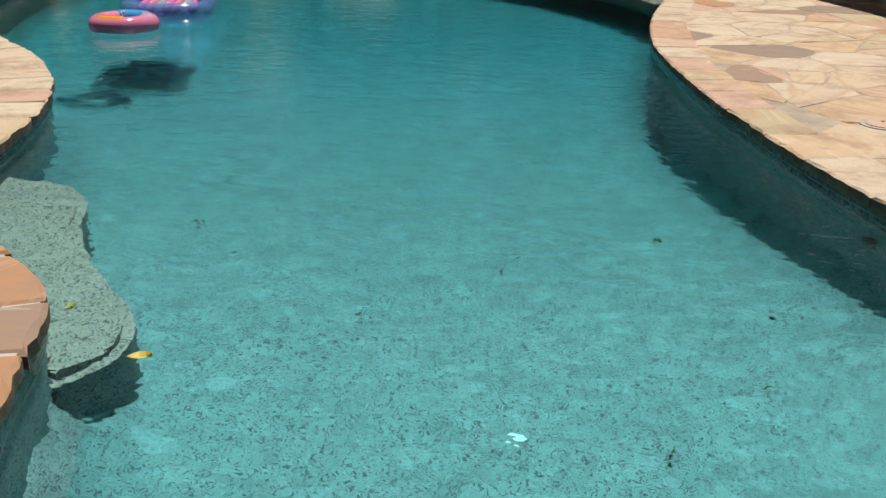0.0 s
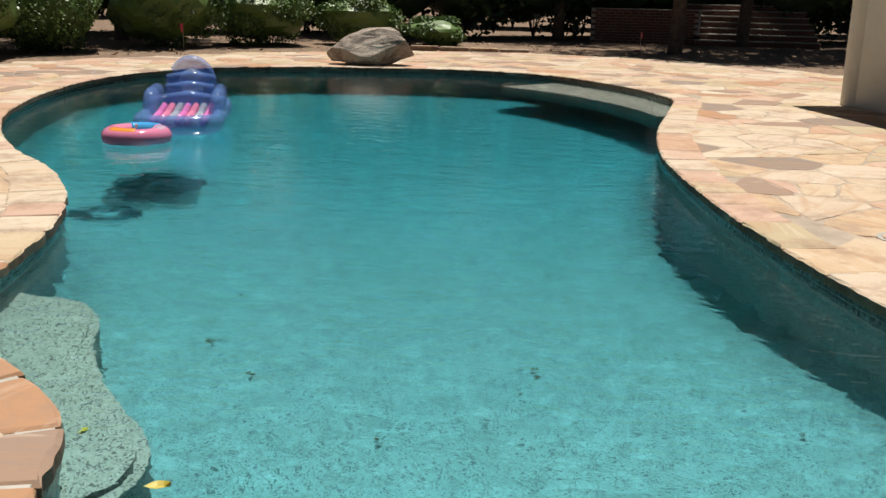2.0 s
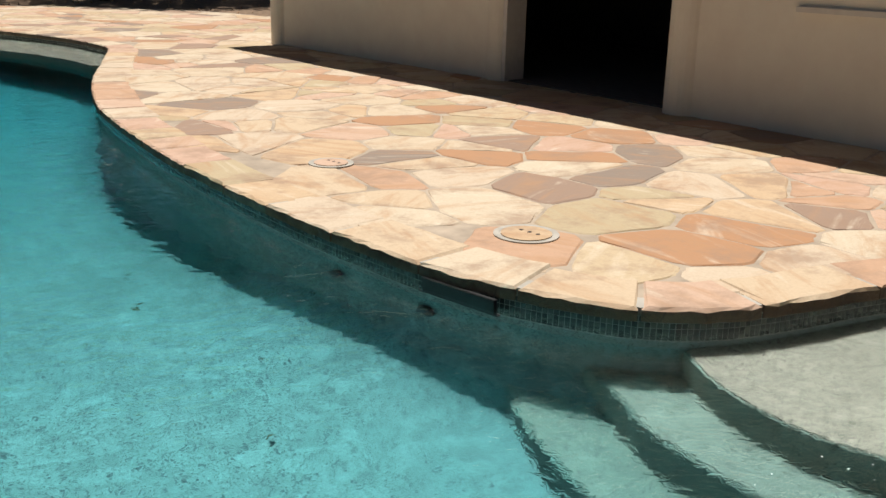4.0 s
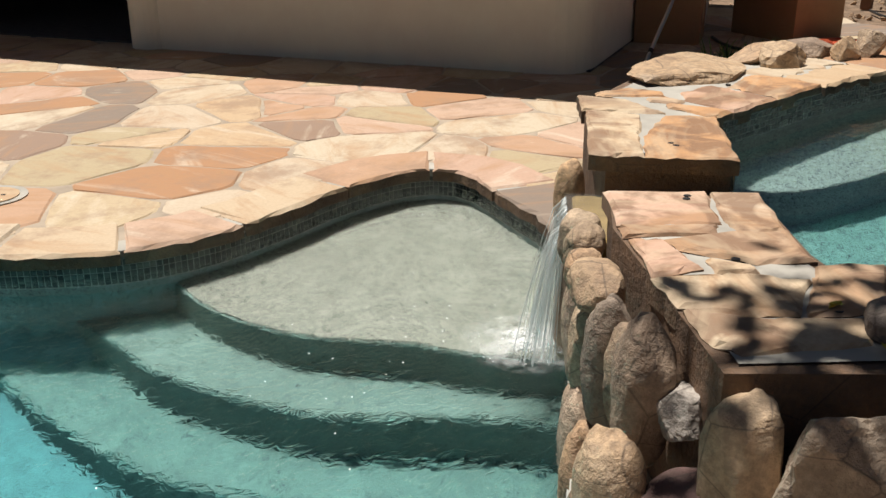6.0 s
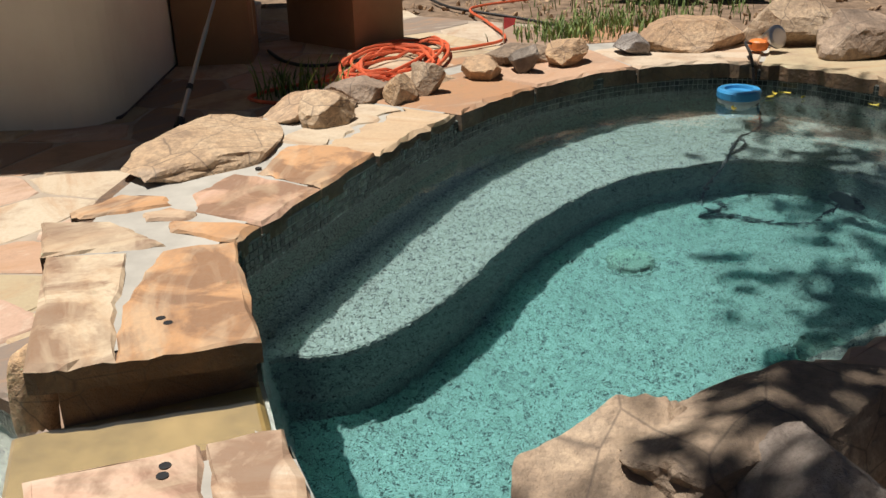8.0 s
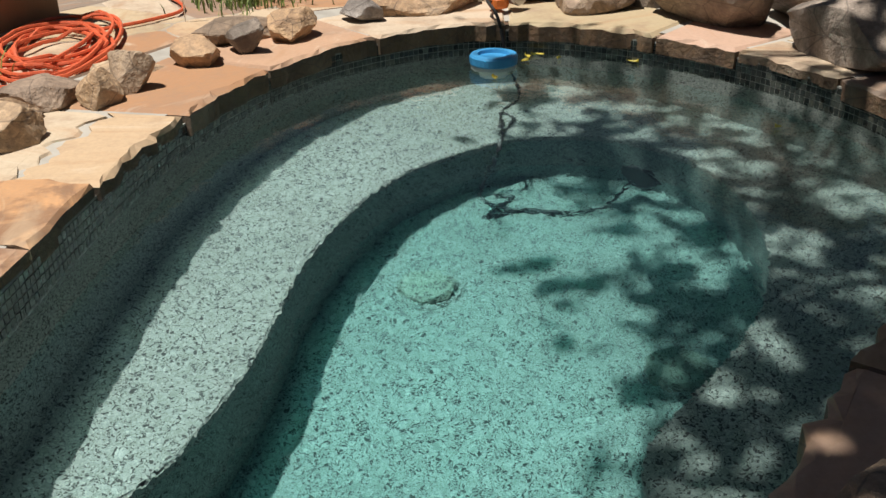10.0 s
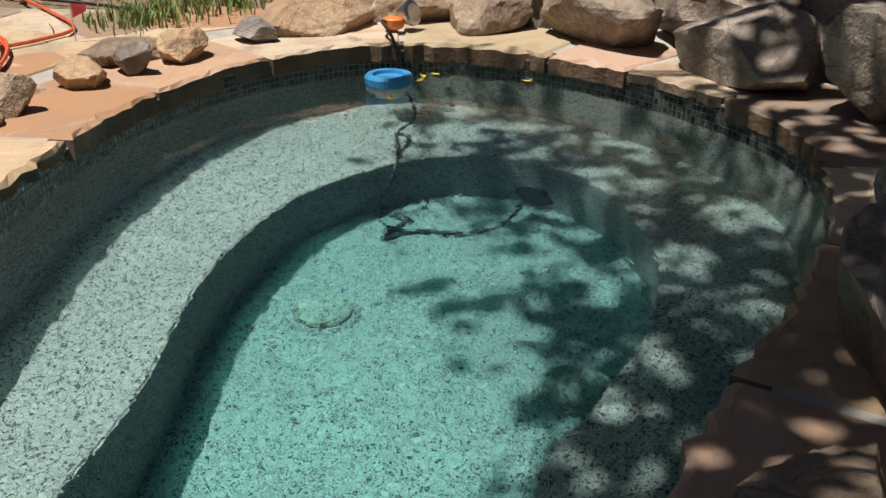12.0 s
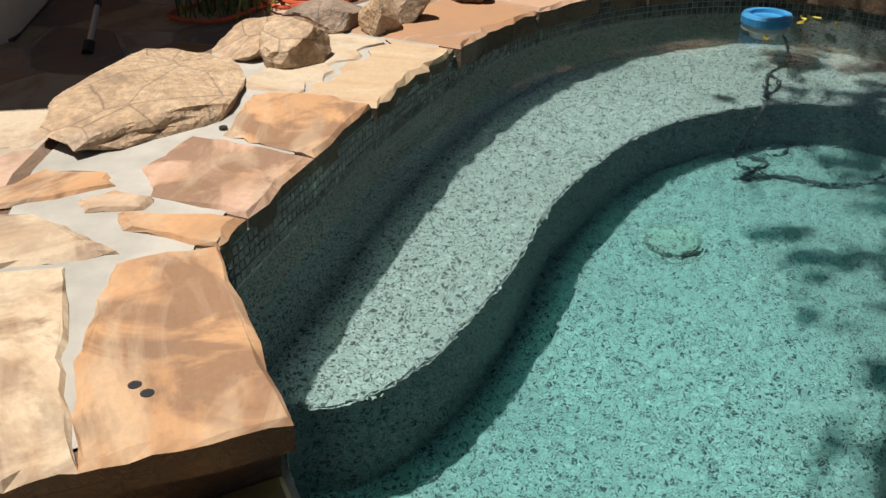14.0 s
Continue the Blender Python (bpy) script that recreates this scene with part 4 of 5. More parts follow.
# rocks heaped between the bridge slabs and the spa: x, y, z, half sizes, turn, tilt, pitch, squareness, taper, material
HEAP = [
    (3.80, 0.28, 0.43, 0.32, 0.18, 0.08, -0.10, 0.06, -0.34, 3.6, 0.42, M_ROCK), (4.17, -0.03, 0.50, 0.40, 0.16, 0.115, -0.66, 0.0, 0.0, 4.5, 0.1, M_ROCK),
    (3.86, 0.0, 0.50, 0.14, 0.12, 0.14, 0.5, 0.2, 0.1, 3.0, 0.2, M_ROCKG), (3.84, -0.15, 0.50, 0.16, 0.07, 0.13, -0.6, 0.5, 0.0, 3.6, 0.3, M_ROCKG),
    (3.60, 0.0, 0.45, 0.20, 0.16, 0.155, -0.3, 0.0, 0.1, 4.0, 0.1, M_ROCK), (3.31, 0.37, 0.50, 0.075, 0.055, 0.045, 0.3, 0.0, 0.0, 2.6, 0.0, M_ROCKG),
    (3.44, 0.285, 0.48, 0.09, 0.075, 0.07, 0.1, 0.0, 0.0, 2.4, 0.0, M_ROCKG), (3.12, 0.20, 0.36, 0.25, 0.075, 0.085, 0.42, 0.3, -0.12, 2.4, 0.1, M_ROCK),
    (3.41, 0.11, 0.40, 0.12, 0.10, 0.09, -0.5, 0.0, 0.2, 3.4, 0.2, M_ROCKG), (3.30, -0.10, 0.30, 0.19, 0.15, 0.16, 0.3, 0.0, 0.0, 3.4, 0.1, M_ROCKG),
    (2.88, 0.53, 0.10, 0.085, 0.085, 0.205, 0.3, 0.0, 0.05, 2.3, 0.0, M_ROCKT), (2.97, 0.32, 0.05, 0.21, 0.11, 0.235, -0.75, 0.05, 0.0, 3.0, 0.0, M_ROCK),
    (2.93, 0.395, 0.0, 0.06, 0.06, 0.17, 0.2, 0.0, 0.0, 2.3, 0.0, M_ROCK), (2.88, 0.63, 0.11, 0.115, 0.085, 0.085, -0.6, 0.0, 0.0, 2.6, 0.0, M_ROCKP),
    (3.02, 0.71, 0.27, 0.09, 0.07, 0.065, 0.4, 0.1, 0.0, 3.4, 0.1, M_ROCKG), (2.74, 0.52, -0.03, 0.14, 0.10, 0.11, 0.4, 0.0, 0.0, 2.6, 0.0, M_ROCK),
    (2.80, 0.36, -0.03, 0.12, 0.10, 0.12, 0.2, 0.0, 0.0, 2.8, 0.0, M_ROCKG), (2.90, 0.14, -0.03, 0.17, 0.12, 0.16, 0.5, 0.0, 0.0, 3.0, 0.0, M_ROCKG),
    (3.12, -0.02, 0.02, 0.19, 0.12, 0.20, 0.2, 0.0, 0.0, 3.2, 0.0, M_ROCK), (2.95, -0.20, -0.03, 0.24, 0.18, 0.20, 0.1, 0.0, 0.0, 3.2, 0.0, M_ROCKG),
    (3.25, -0.42, 0.02, 0.26, 0.18, 0.26, 0.1, 0.0, 0.0, 3.4, 0.0, M_ROCK), (3.62, -0.36, 0.44, 0.24, 0.17, 0.16, 0.4, 0.0, 0.0, 3.6, 0.1, M_ROCKG),
    (4.34, -0.50, 0.49, 0.20, 0.14, 0.13, -0.5, 0.0, 0.0, 4.6, 0.0, M_ROCK), (4.88, -0.70, 0.46, 0.40, 0.10, 0.17, -0.72, -0.25, -0.08, 4.6, 0.2, M_ROCKG),
    (5.12, -0.98, 0.49, 0.20, 0.14, 0.22, -0.8, 0.0, 0.0, 3.2, 0.2, M_ROCKG), (4.05, -0.48, 0.46, 0.28, 0.20, 0.17, 0.3, 0.0, 0.0, 4.0, 0.1, M_ROCKG),
    (4.75, -1.02, 0.49, 0.26, 0.20, 0.18, -0.7, 0.0, 0.0, 4.4, 0.1, M_ROCK)]
for k, (x, y, z, sx, sy, sz, turn, tilt, pitch, sq, tp, mt) in enumerate(HEAP):
    word = {M_ROCKT: "tan rounded sandstone rock in the heap beside the spa", M_ROCK: "brown cracked sandstone rock in the heap beside the spa", M_ROCKG: "grey fractured rock in the heap beside the spa", M_ROCKP: "dark purple rounded rock at the foot of the heap"}[mt]
    boulder(x, y, z, sx, sy, sz, turn, 240 + k, mt, cuts=16 if sq > 2.7 else 3, detail=5 if sq > 2.7 else 4, tilt=tilt, pitch=pitch, square=sq, taper=tp, label=word, group="heaped rocks")
UPPER = [(7.3, -1.62, 0.62, 0.45, 0.28, 0.26, 0.4), (6.6, -1.95, 0.62, 0.42, 0.26, 0.30, 0.1), (5.95, -2.05, 0.7, 0.4, 0.3, 0.34, -0.2), (5.35, -1.85, 0.62, 0.36, 0.3, 0.4, -0.6),
         (4.75, -1.42, 0.6, 0.34, 0.3, 0.4, -0.8), (4.3, -1.05, 0.5, 0.3, 0.3, 0.36, -0.8), (8.2, -1.15, 0.5, 0.36, 0.3, 0.3, -1.0), (7.9, -1.75, 0.6, 0.4, 0.34, 0.5, 0.6),
         (6.9, -2.35, 0.9, 0.5, 0.34, 0.5, 0.2), (6.1, -2.5, 1.0, 0.5, 0.34, 0.5, 0.0), (5.3, -2.35, 0.9, 0.5, 0.34, 0.5, -0.4)]
for k, (x, y, z, sx, sy, sz, turn) in enumerate(UPPER):
    boulder(x, y, z - 0.15, sx, sy, sz, turn, 90 + k, M_ROCKG if k % 3 else M_ROCK, square=4.5, label="large dark boulder stacked behind the spa", group="stacked boulders")

# stones of the spill wall, standing in the pool's edge
WALL = [(4.60, 1.88, 0.02, 0.075, 0.065, 0.18, 0.5, M_ROCKT), (3.80, 1.40, 0.27, 0.085, 0.07, 0.10, 0.6, M_ROCK), (3.66, 1.31, 0.36, 0.075, 0.065, 0.065, 0.5, M_ROCKT),
        (3.53, 1.24, 0.34, 0.07, 0.06, 0.06, 0.5, M_ROCKT), (3.38, 1.12, 0.36, 0.125, 0.075, 0.065, 0.75, M_ROCKT), (3.24, 1.01, 0.08, 0.075, 0.07, 0.20, 0.5, M_ROCK), (3.19, 0.92, 0.10, 0.07, 0.07, 0.17, 0.7, M_ROCK),
        (3.06, 0.83, 0.13, 0.095, 0.075, 0.205, 0.6, M_ROCK), (2.86, 0.80, -0.14, 0.10, 0.085, 0.24, 0.7, M_ROCKT), (2.72, 0.68, -0.2, 0.11, 0.09, 0.20, 0.6, M_ROCK), (2.58, 0.58, -0.2, 0.13, 0.10, 0.18, 0.6, M_ROCKT),
        (3.62, 1.28, -0.05, 0.10, 0.06, 0.20, 0.5, M_ROCK), (3.78, 1.38, -0.1, 0.10, 0.06, 0.18, 0.5, M_ROCK), (4.42, 1.76, -0.2, 0.16, 0.06, 0.20, 0.55, M_ROCK), (3.46, 1.18, 0.0, 0.08, 0.06, 0.17, 0.5, M_ROCKT),
        (3.2, 1.04, -0.35, 0.10, 0.07, 0.23, 0.5, M_ROCKT), (3.04, 0.94, -0.35, 0.11, 0.07, 0.24, 0.5, M_ROCK), (2.72, 0.78, -0.4, 0.14, 0.08, 0.22, 0.5, M_ROCKT),
        (3.42, 1.17, -0.35, 0.11, 0.07, 0.23, 0.5, M_ROCK), (4.05, 1.55, -0.3, 0.16, 0.07, 0.28, 0.55, M_ROCK), (2.45, 0.6, -0.3, 0.15, 0.10, 0.2, 0.5, M_ROCKG)]
for k, (x, y, z, sx, sy, sz, turn, mt) in enumerate(WALL):
    boulder(x, y, z, sx, sy, sz, turn, 140 + k, mt, cuts=3, square=2.5, label="rounded brown stone of the spill wall", group="spill wall stones")

# the diving rock at the far edge of the pool
boulder(-2.72, 19.45, 0.0, 0.86, 0.5, 0.36, 0.05, 7, M_ROCKG, detail=5, label="big grey boulder on the far pool coping", group="")

# ---- planting ----
def bush(x, y, r, h, seed, mat, count, size, label, category="bush", z=-0.04):
    ob = thing("bush", label, category, "hedge bushes", (x, y, z))
    v, f = leaves((0, 0, h * 0.5), (r, r, h * 0.55), count, size, seed, 22)
    p = piece("foliage", mesh_of("foliage", v, f, mat), ob)
    core = bmesh.new()
    bmesh.ops.create_icosphere(core, subdivisions=3, radius=1.0)
    for v in core.verts:
        v.co *= 0.78 + 0.14 * noise.noise(v.co * 2.2 + Vector((seed, 0, 0)))
        v.co = Vector((v.co.x * r, v.co.y * r, max(0.02, v.co.z * h * 0.52 + h * 0.5)))
    part("inner_foliage", core, mat, ob)
    for k in range(5):
        a = k * math.tau / 5 + seed
        part("stem", tube([(0, 0, 0), (math.cos(a) * r * 0.2, math.sin(a) * r * 0.2, h * 0.3), (math.cos(a) * r * 0.45, math.sin(a) * r * 0.45, h * 0.6)], [0.03, 0.02, 0.01], 6), M_BARK, ob)
    return ob


BUSH = [(-12.4, 16.6, 1.7, 2.1), (-11.0, 18.6, 1.7, 2.1), (-10.2, 21.0, 1.5, 2.0), (-8.6, 23.6, 1.6, 1.9), (-6.7, 25.4, 1.5, 1.7), (-4.3, 26.6, 1.15, 1.45), (-2.4, 27.4, 0.95, 0.75)]
for k, (x, y, r, h) in enumerate(BUSH):
    bush(x, y, r, h, 200 + k, M_LEAF, 22000, 0.045, "rounded green boxwood bush behind the pool deck")
for k in range(19):
    x = -24 + k * 2.2
    bush(x, 34.5 + (k % 3) * 1.0 - (8 if x < -11 else 3.5 if x < 1.5 else 0), 2.5, 5.5, 230 + k, M_LEAFSHADE, 5200, 0.14, "dark shaded tree-like shrub beyond the hedge")
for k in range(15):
    bush(-24 + k * 2.9, 41.0 + (k % 2), 2.9, 6.5, 270 + k, M_LEAFSHADE, 3000, 0.2, "dark shaded tree-like shrub beyond the hedge")
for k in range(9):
    bush(17.5 + (k % 2), -6 + k * 2.2, 1.9, 4.0, 250 + k, M_LEAFSHADE, 4200, 0.11, "dark shaded shrub beyond the pool equipment")

# ---- trees that shade the spa and the far hedge ----
def tree(x, y, h, crown, size, seed, lean=(0, 0), count=7000, leaf_size=0.07, label="unseen tall tree added to shade the far ground"):
    ob = thing("tree", label, "tree", "trees", (x, y, -0.04))
    top = Vector((lean[0], lean[1], h))
    part("trunk", tube([Vector((0, 0, 0)).lerp(top, t) + Vector((math.sin(t * 5 + seed), math.cos(t * 4), 0)) * 0.15 * t for t in np.linspace(0, 1, 9)], [0.2 - 0.13 * t for t in np.linspace(0, 1, 9)], 10), M_BARK, ob)
    rnd = random.Random(seed)
    for k in range(9):
        e = Vector((crown[0] + rnd.uniform(-0.7, 0.7) * size[0], crown[1] + rnd.uniform(-0.7, 0.7) * size[1], crown[2] + rnd.uniform(-0.4, 0.4) * size[2]))
        s = top * rnd.uniform(0.55, 0.95)
        part("limb", tube([s, s.lerp(e, 0.5) + Vector((0, 0, 0.3)), e], [0.06, 0.04, 0.012], 7), M_BARK, ob)
    v, f = leaves(crown, size, count, leaf_size, seed, 30, 0.55)
    piece("crown", mesh_of("crown", v, f, M_LEAF), ob)
    return ob


tree(6.6, -4.6, 5.0, (-0.75, 5.45, 5.6), (2.2, 0.95, 1.0), 401, (-0.4, 2.2), 1600, 0.085, "leafy tree overhanging the spa and its rocks")
tree(7.6, -3.6, 4.6, (-1.3, 2.6, 5.0), (3.0, 1.4, 1.2), 402, (-0.4, 1.0), 1250, 0.085, "leafy tree overhanging the spa and its rocks")
tree(1.6, -2.8, 4.6, (1.45, 4.2, 5.0), (1.0, 0.75, 0.7), 403, (0.3, 1.2), 720, 0.075, "leafy tree overhanging the spa and its rocks")
tree(4.2, -3.4, 4.8, (0.4, 4.65, 5.5), (1.25, 0.7, 0.5), 404, (0.3, 2.4), 480, 0.085, "leafy tree overhanging the spa and its rocks")
# Crowns out of view, added to keep hedge and ground beyond in shade.
for k, (x, y) in enumerate(((-13, 21), (-10.5, 25.5), (-5, 31), (1, 32), (6.5, 31), (11, 29), (-16, 15), (4, 26.5), (8.5, 26))):
    tree(x, y, 6.5, (0.6, 1.6, 8.0), (4.0, 3.6, 1.8), 410 + k, (0.3, 0.5), 5200, 0.17)

# ---- far brick stairs and planting edge ----
stairs = thing("brick_stairs", "shaded red-brown brick garden stairs with pale nosings", "stairs", at=(6.6, 31.0, -0.04))
for k in range(7):
    part("step", box(-1.5, 2.2, k * 0.42, 3.6, k * 0.17, (k + 1) * 0.17 - 0.03, 0.01), M_BRICK, stairs)
    part("nosing", box(-1.5, 2.2, k * 0.42 - 0.03, k * 0.42 + 0.32, (k + 1) * 0.17 - 0.03, (k + 1) * 0.17, 0.008), M_MORTAR, stairs, "pale worn step nosing")
rwall = thing("retaining_wall", "low shaded brick retaining wall beside the stairs", "wall", at=(2.0, 31.4, -0.04))
for j in range(12):
    for i in range(13):
        part("brick", box(i * 0.24 + (j % 2) * 0.12, i * 0.24 + 0.23 + (j % 2) * 0.12, 0, 0.12, j * 0.085, j * 0.085 + 0.075), M_BRICK, rwall)
part("backing", box(0, 3.3, 0.02, 0.4, 0, 1.03), M_MORTAR, rwall)
edging = thing("stone_edging", "long low tan stone edging beside the diving boulder", "edging", at=(-1.2, 24.9, -0.04))
for k in range(4):
    part("edging_stone", box(-1.5 + k * 0.75, -0.78 + k * 0.75, -0.16, 0.16 + 0.02 * k, 0, 0.12 - 0.01 * k, 0.02), M_ROCKT, edging)


def marker_flag(x, y, h, tip):
    ob = thing("marker_flag", "small red plastic marker flag on a wire", "flag", "marker flags", (x, y, -0.04))
    part("wire", tube([(0, 0, 0), (0, 0, h)], 0.005, 5), M_CHROME, ob)
    bm = bmesh.new()
    vs = [bm.verts.new(c) for c in ((0, 0, h), (0.0, 0, h - tip), (0.03, -tip * 0.9, h - tip * 0.6), (0.02, -tip, h - 0.1 * tip), (-0.006, 0, h), (-0.006, 0, h - tip))]
    bm.faces.new(vs[:4])
    bm.faces.new((vs[0], vs[1], vs[5], vs[4]))
    part("flag", bm, M_FLAGP, ob)


marker_flag(-7.7, 22.6, 0.62, 0.26)
marker_flag(3.2, 27.5, 0.5, 0.2)
marker_flag(10.6, 1.55, 0.30, 0.10)

# ---- floats ----
ring_float = thing("swim_ring", "pink inflatable swim ring with blue and orange print", "swim ring", at=(-3.47, 9.98, -0.07))
circle = [(math.cos(a) * 0.255, math.sin(a) * 0.255, 0) for a in np.linspace(0, math.tau, 41)[:-1]]
part("tube", tube(circle, 0.105, 14, closed=True), M_VPINK, ring_float, smooth=True)
for a0, a1, mt, nm in ((0.9, 2.2, M_VCYAN, "blue_print"), (-2.3, -1.2, M_VORANGE, "orange_print"), (-0.3, 0.3, M_VWHITE, "clear_print")):
    part(nm, tube([(math.cos(a) * 0.245, math.sin(a) * 0.245, 0.022) for a in np.linspace(a0, a1, 14)], 0.093, 14), mt, ring_float, smooth=True)
part("valve", lathe([(0.012, 0.09), (0.012, 0.125), (0.006, 0.13)], 10), M_WHITE, ring_float)

lounge = thing("pool_lounger", "blue translucent inflatable pool lounger with coloured bolsters", "pool float", at=(-3.38, 11.1, -0.10))
lounge.scale = (0.84, 0.95, 1.08)
lounge.rotation_euler = (0, 0, 0.22)
frame_pts = spline([(-0.42, -0.62, 0.08), (-0.46, 0.1, 0.10), (-0.44, 0.62, 0.16), (0.44, 0.62, 0.16), (0.46, 0.1, 0.10), (0.42, -0.62, 0.08)], 6)
part("base_tube", tube(frame_pts, 0.10, 12, closed=True), M_VBLUE, lounge, smooth=True)
for sx in (-1, 1):
    part("armrest", tube([(0.44 * sx, -0.1, 0.2), (0.46 * sx, 0.2, 0.27), (0.44 * sx, 0.55, 0.3)], [0.09, 0.11, 0.10], 12), M_VBLUE, lounge, smooth=True)
for k, mt in enumerate((M_VSTRIPE, M_VPINK, M_VWHITE, M_VSTRIPE, M_VPINK, M_VWHITE, M_VSTRIPE)):
    x = -0.33 + k * 0.11
    part("seat_tube", tube([(x, -0.5, 0.09), (x, 0.0, 0.10), (x, 0.42, 0.15)], [0.045, 0.055, 0.05], 10), mt, lounge, smooth=True)
for k in range(3):
    part("back_tube", tube([(-0.34, 0.50 + k * 0.13, 0.22 + k * 0.10), (0, 0.52 + k * 0.13, 0.24 + k * 0.10), (0.34, 0.50 + k * 0.13, 0.22 + k * 0.10)], [0.06, 0.08, 0.06], 12), M_VBLUE, lounge, smooth=True)
part("headrest", tube([(math.cos(a) * 0.27, 0.9, 0.36 + math.sin(a) * 0.24) for a in np.linspace(-0.3, math.pi + 0.3, 18)], 0.085, 12), M_VBLUE, lounge, smooth=True)
part("headrest_pad", tube([(-0.16, 0.9, 0.38), (0, 0.9, 0.40), (0.16, 0.9, 0.38)], [0.1, 0.15, 0.1], 12), M_VWHITE, lounge, smooth=True)
part("floor_panel", box(-0.36, 0.36, -0.56, 0.56, 0.035, 0.05, 0.005), M_VBLUE, lounge)

# ---- spa fittings ----
disp = thing("chlorine_dispenser", "floating chlorine dispenser with blue lid and white body", "pool dispenser", at=(7.47, -0.12, SPA_WATER))
part("lid", lathe([(0.02, 0.045), (0.066, 0.045), (0.07, 0.06), (0.098, 0.06), (0.105, 0.05), (0.105, 0.022), (0.1, 0.015)][::-1], 32), M_BLUE, disp, "blue ring lid", smooth=False)
part("body", lathe([(0.06, -0.13), (0.065, -0.03), (0.094, -0.02), (0.1, 0.0), (0.097, 0.016)], 32), M_WHITE, disp, "white vented body")
lamp = thing("underwater_lamp", "chrome and orange underwater lamp lying on the coping", "pool lamp", at=(8.0, -0.27, SPA_TOP + 0.0))
lamp.scale = (0.72, 0.72, 0.72)
lm = part("lamp_body", lathe([(0.03, 0), (0.055, 0.02), (0.075, 0.09), (0.085, 0.10), (0.085, 0.12), (0.06, 0.13)], 24), M_CHROME, lamp)
lm.rotation_euler = (0.4, -1.2, 0.3)
lm.location = (0, 0, 0.08)
lo = part("lamp_guard", lathe([(0.06, 0), (0.07, 0.02), (0.07, 0.06), (0.055, 0.07)], 20), M_ORANGE, lamp, "orange plastic guard")
lo.location = (-0.06, 0.05, 0.02)
cord = thing("rubber_cord", "dark rubber lamp cord trailing over the coping into the spa", "cord")
part("cord", tube(spline([(7.98, -0.22, 0.56), (7.85, -0.16, 0.60), (7.72, -0.18, 0.56), (7.66, -0.20, 0.45), (7.58, -0.22, 0.20), (7.43, -0.23, -0.03), (7.27, -0.12, -0.048), (6.97, -0.06, -0.045), (6.86, -0.02, -0.12), (6.83, 0.05, -0.44),
                           (6.73, 0.02, -0.448), (6.67, -0.08, -0.448), (6.62, -0.24, -0.448), (6.64, -0.40, -0.44), (6.66, -0.50, -0.25)], 6, closed=False), 0.008, 7), M_BLACK, cord)
part("cord_knot", tube(spline([(7.27, -0.12, -0.045), (7.19, -0.15, -0.042), (7.1, -0.12, -0.042), (7.02, -0.07, -0.045)], 5, closed=False), 0.008, 7), M_BLACK, cord)
part("cord_tail", tube(spline([(6.62, -0.24, -0.446), (6.67, -0.08, -0.44), (6.64, 0.06, -0.446), (6.71, 0.0, -0.446), (6.78, -0.07, -0.446), (6.82, 0.0, -0.446)], 5, closed=False), 0.008, 7), M_BLACK, cord)
for x, y in ((6.20, 0.335), (5.64, -0.325)):
    d = thing("drain_cover", "round pale domed drain cover on the spa floor", "drain cover", "drain covers", (x, y, -0.46))
    part("rim", lathe([(0.12, 0.0), (0.115, 0.010), (0.08, 0.012)], 30), M_SPAF, d)
    part("dome", lathe([(0.095, 0.008), (0.095, 0.03), (0.086, 0.04), (0.045, 0.045)], 30), M_PALE, d)
niche = thing("lamp_niche", "lamp niche in the spa bench, its dark hollow a black disc", "niche", at=(6.655, -0.525, -0.22))
nb = part("niche_ring", tube([(math.cos(a) * 0.075, 0, math.sin(a) * 0.075) for a in np.linspace(0, math.tau, 25)[:-1]], 0.012, 8, closed=True), M_BLACK, niche)
# Closed black disc in place of the hollow: its dark is painted.
nc = part("niche_mouth", lathe([(0.07, -0.01), (0.07, 0.012)], 24), M_BLACK, niche)
nc.rotation_euler = (math.pi / 2, 0, 0)
niche.rotation_euler = (0, 0, 0.69)


def fallen_leaf(x, y, z, s, a, mat, label):
    bm = bmesh.new()
    rows = []
    for t, w in ((-1, 0.05), (-0.5, 0.42), (0, 0.55), (0.5, 0.4), (1, 0.04)):
        rows.append([bm.verts.new((t * s, -w * s, 0.006)), bm.verts.new((t * s, 0, 0.0)), bm.verts.new((t * s, w * s, 0.008 * (1 + t)))])
    for r, q in zip(rows, rows[1:]):
        bm.faces.new((r[0], q[0], q[1], r[1]))
        bm.faces.new((r[1], q[1], q[2], r[2]))
    ob = part("fallen_leaf", bm, mat)
    ob.location, ob.rotation_euler = (x, y, z), (0.05, 0.05, a)
    return tagged(ob, label, "leaf", "fallen leaves")


LEAFS = [(7.28, -0.09, SPA_WATER + 0.004, 0.6 * 0.045), (7.62, -0.35, SPA_WATER + 0.004, 0.6 * 0.05), (7.54, -0.43, SPA_WATER + 0.004, 0.6 * 0.035), (7.42, -0.73, SPA_WATER + 0.004, 0.6 * 0.05), (7.52, -0.27, SPA_WATER + 0.004, 0.6 * 0.04), (7.6, -0.3, SPA_WATER + 0.004, 0.6 * 0.04),
         (6.45, -0.95, SPA_WATER + 0.004, 0.6 * 0.02), (3.36, 0.5, 0.532, 0.025), (3.2, 0.34, 0.53, 0.03)]
for k, (x, y, z, s) in enumerate(LEAFS):
    fallen_leaf(x, y, z, s, k * 1.3, M_YELLOW, "yellow fallen leaf on the spa" if k < 7 else "yellow fallen leaf on the stone slab")
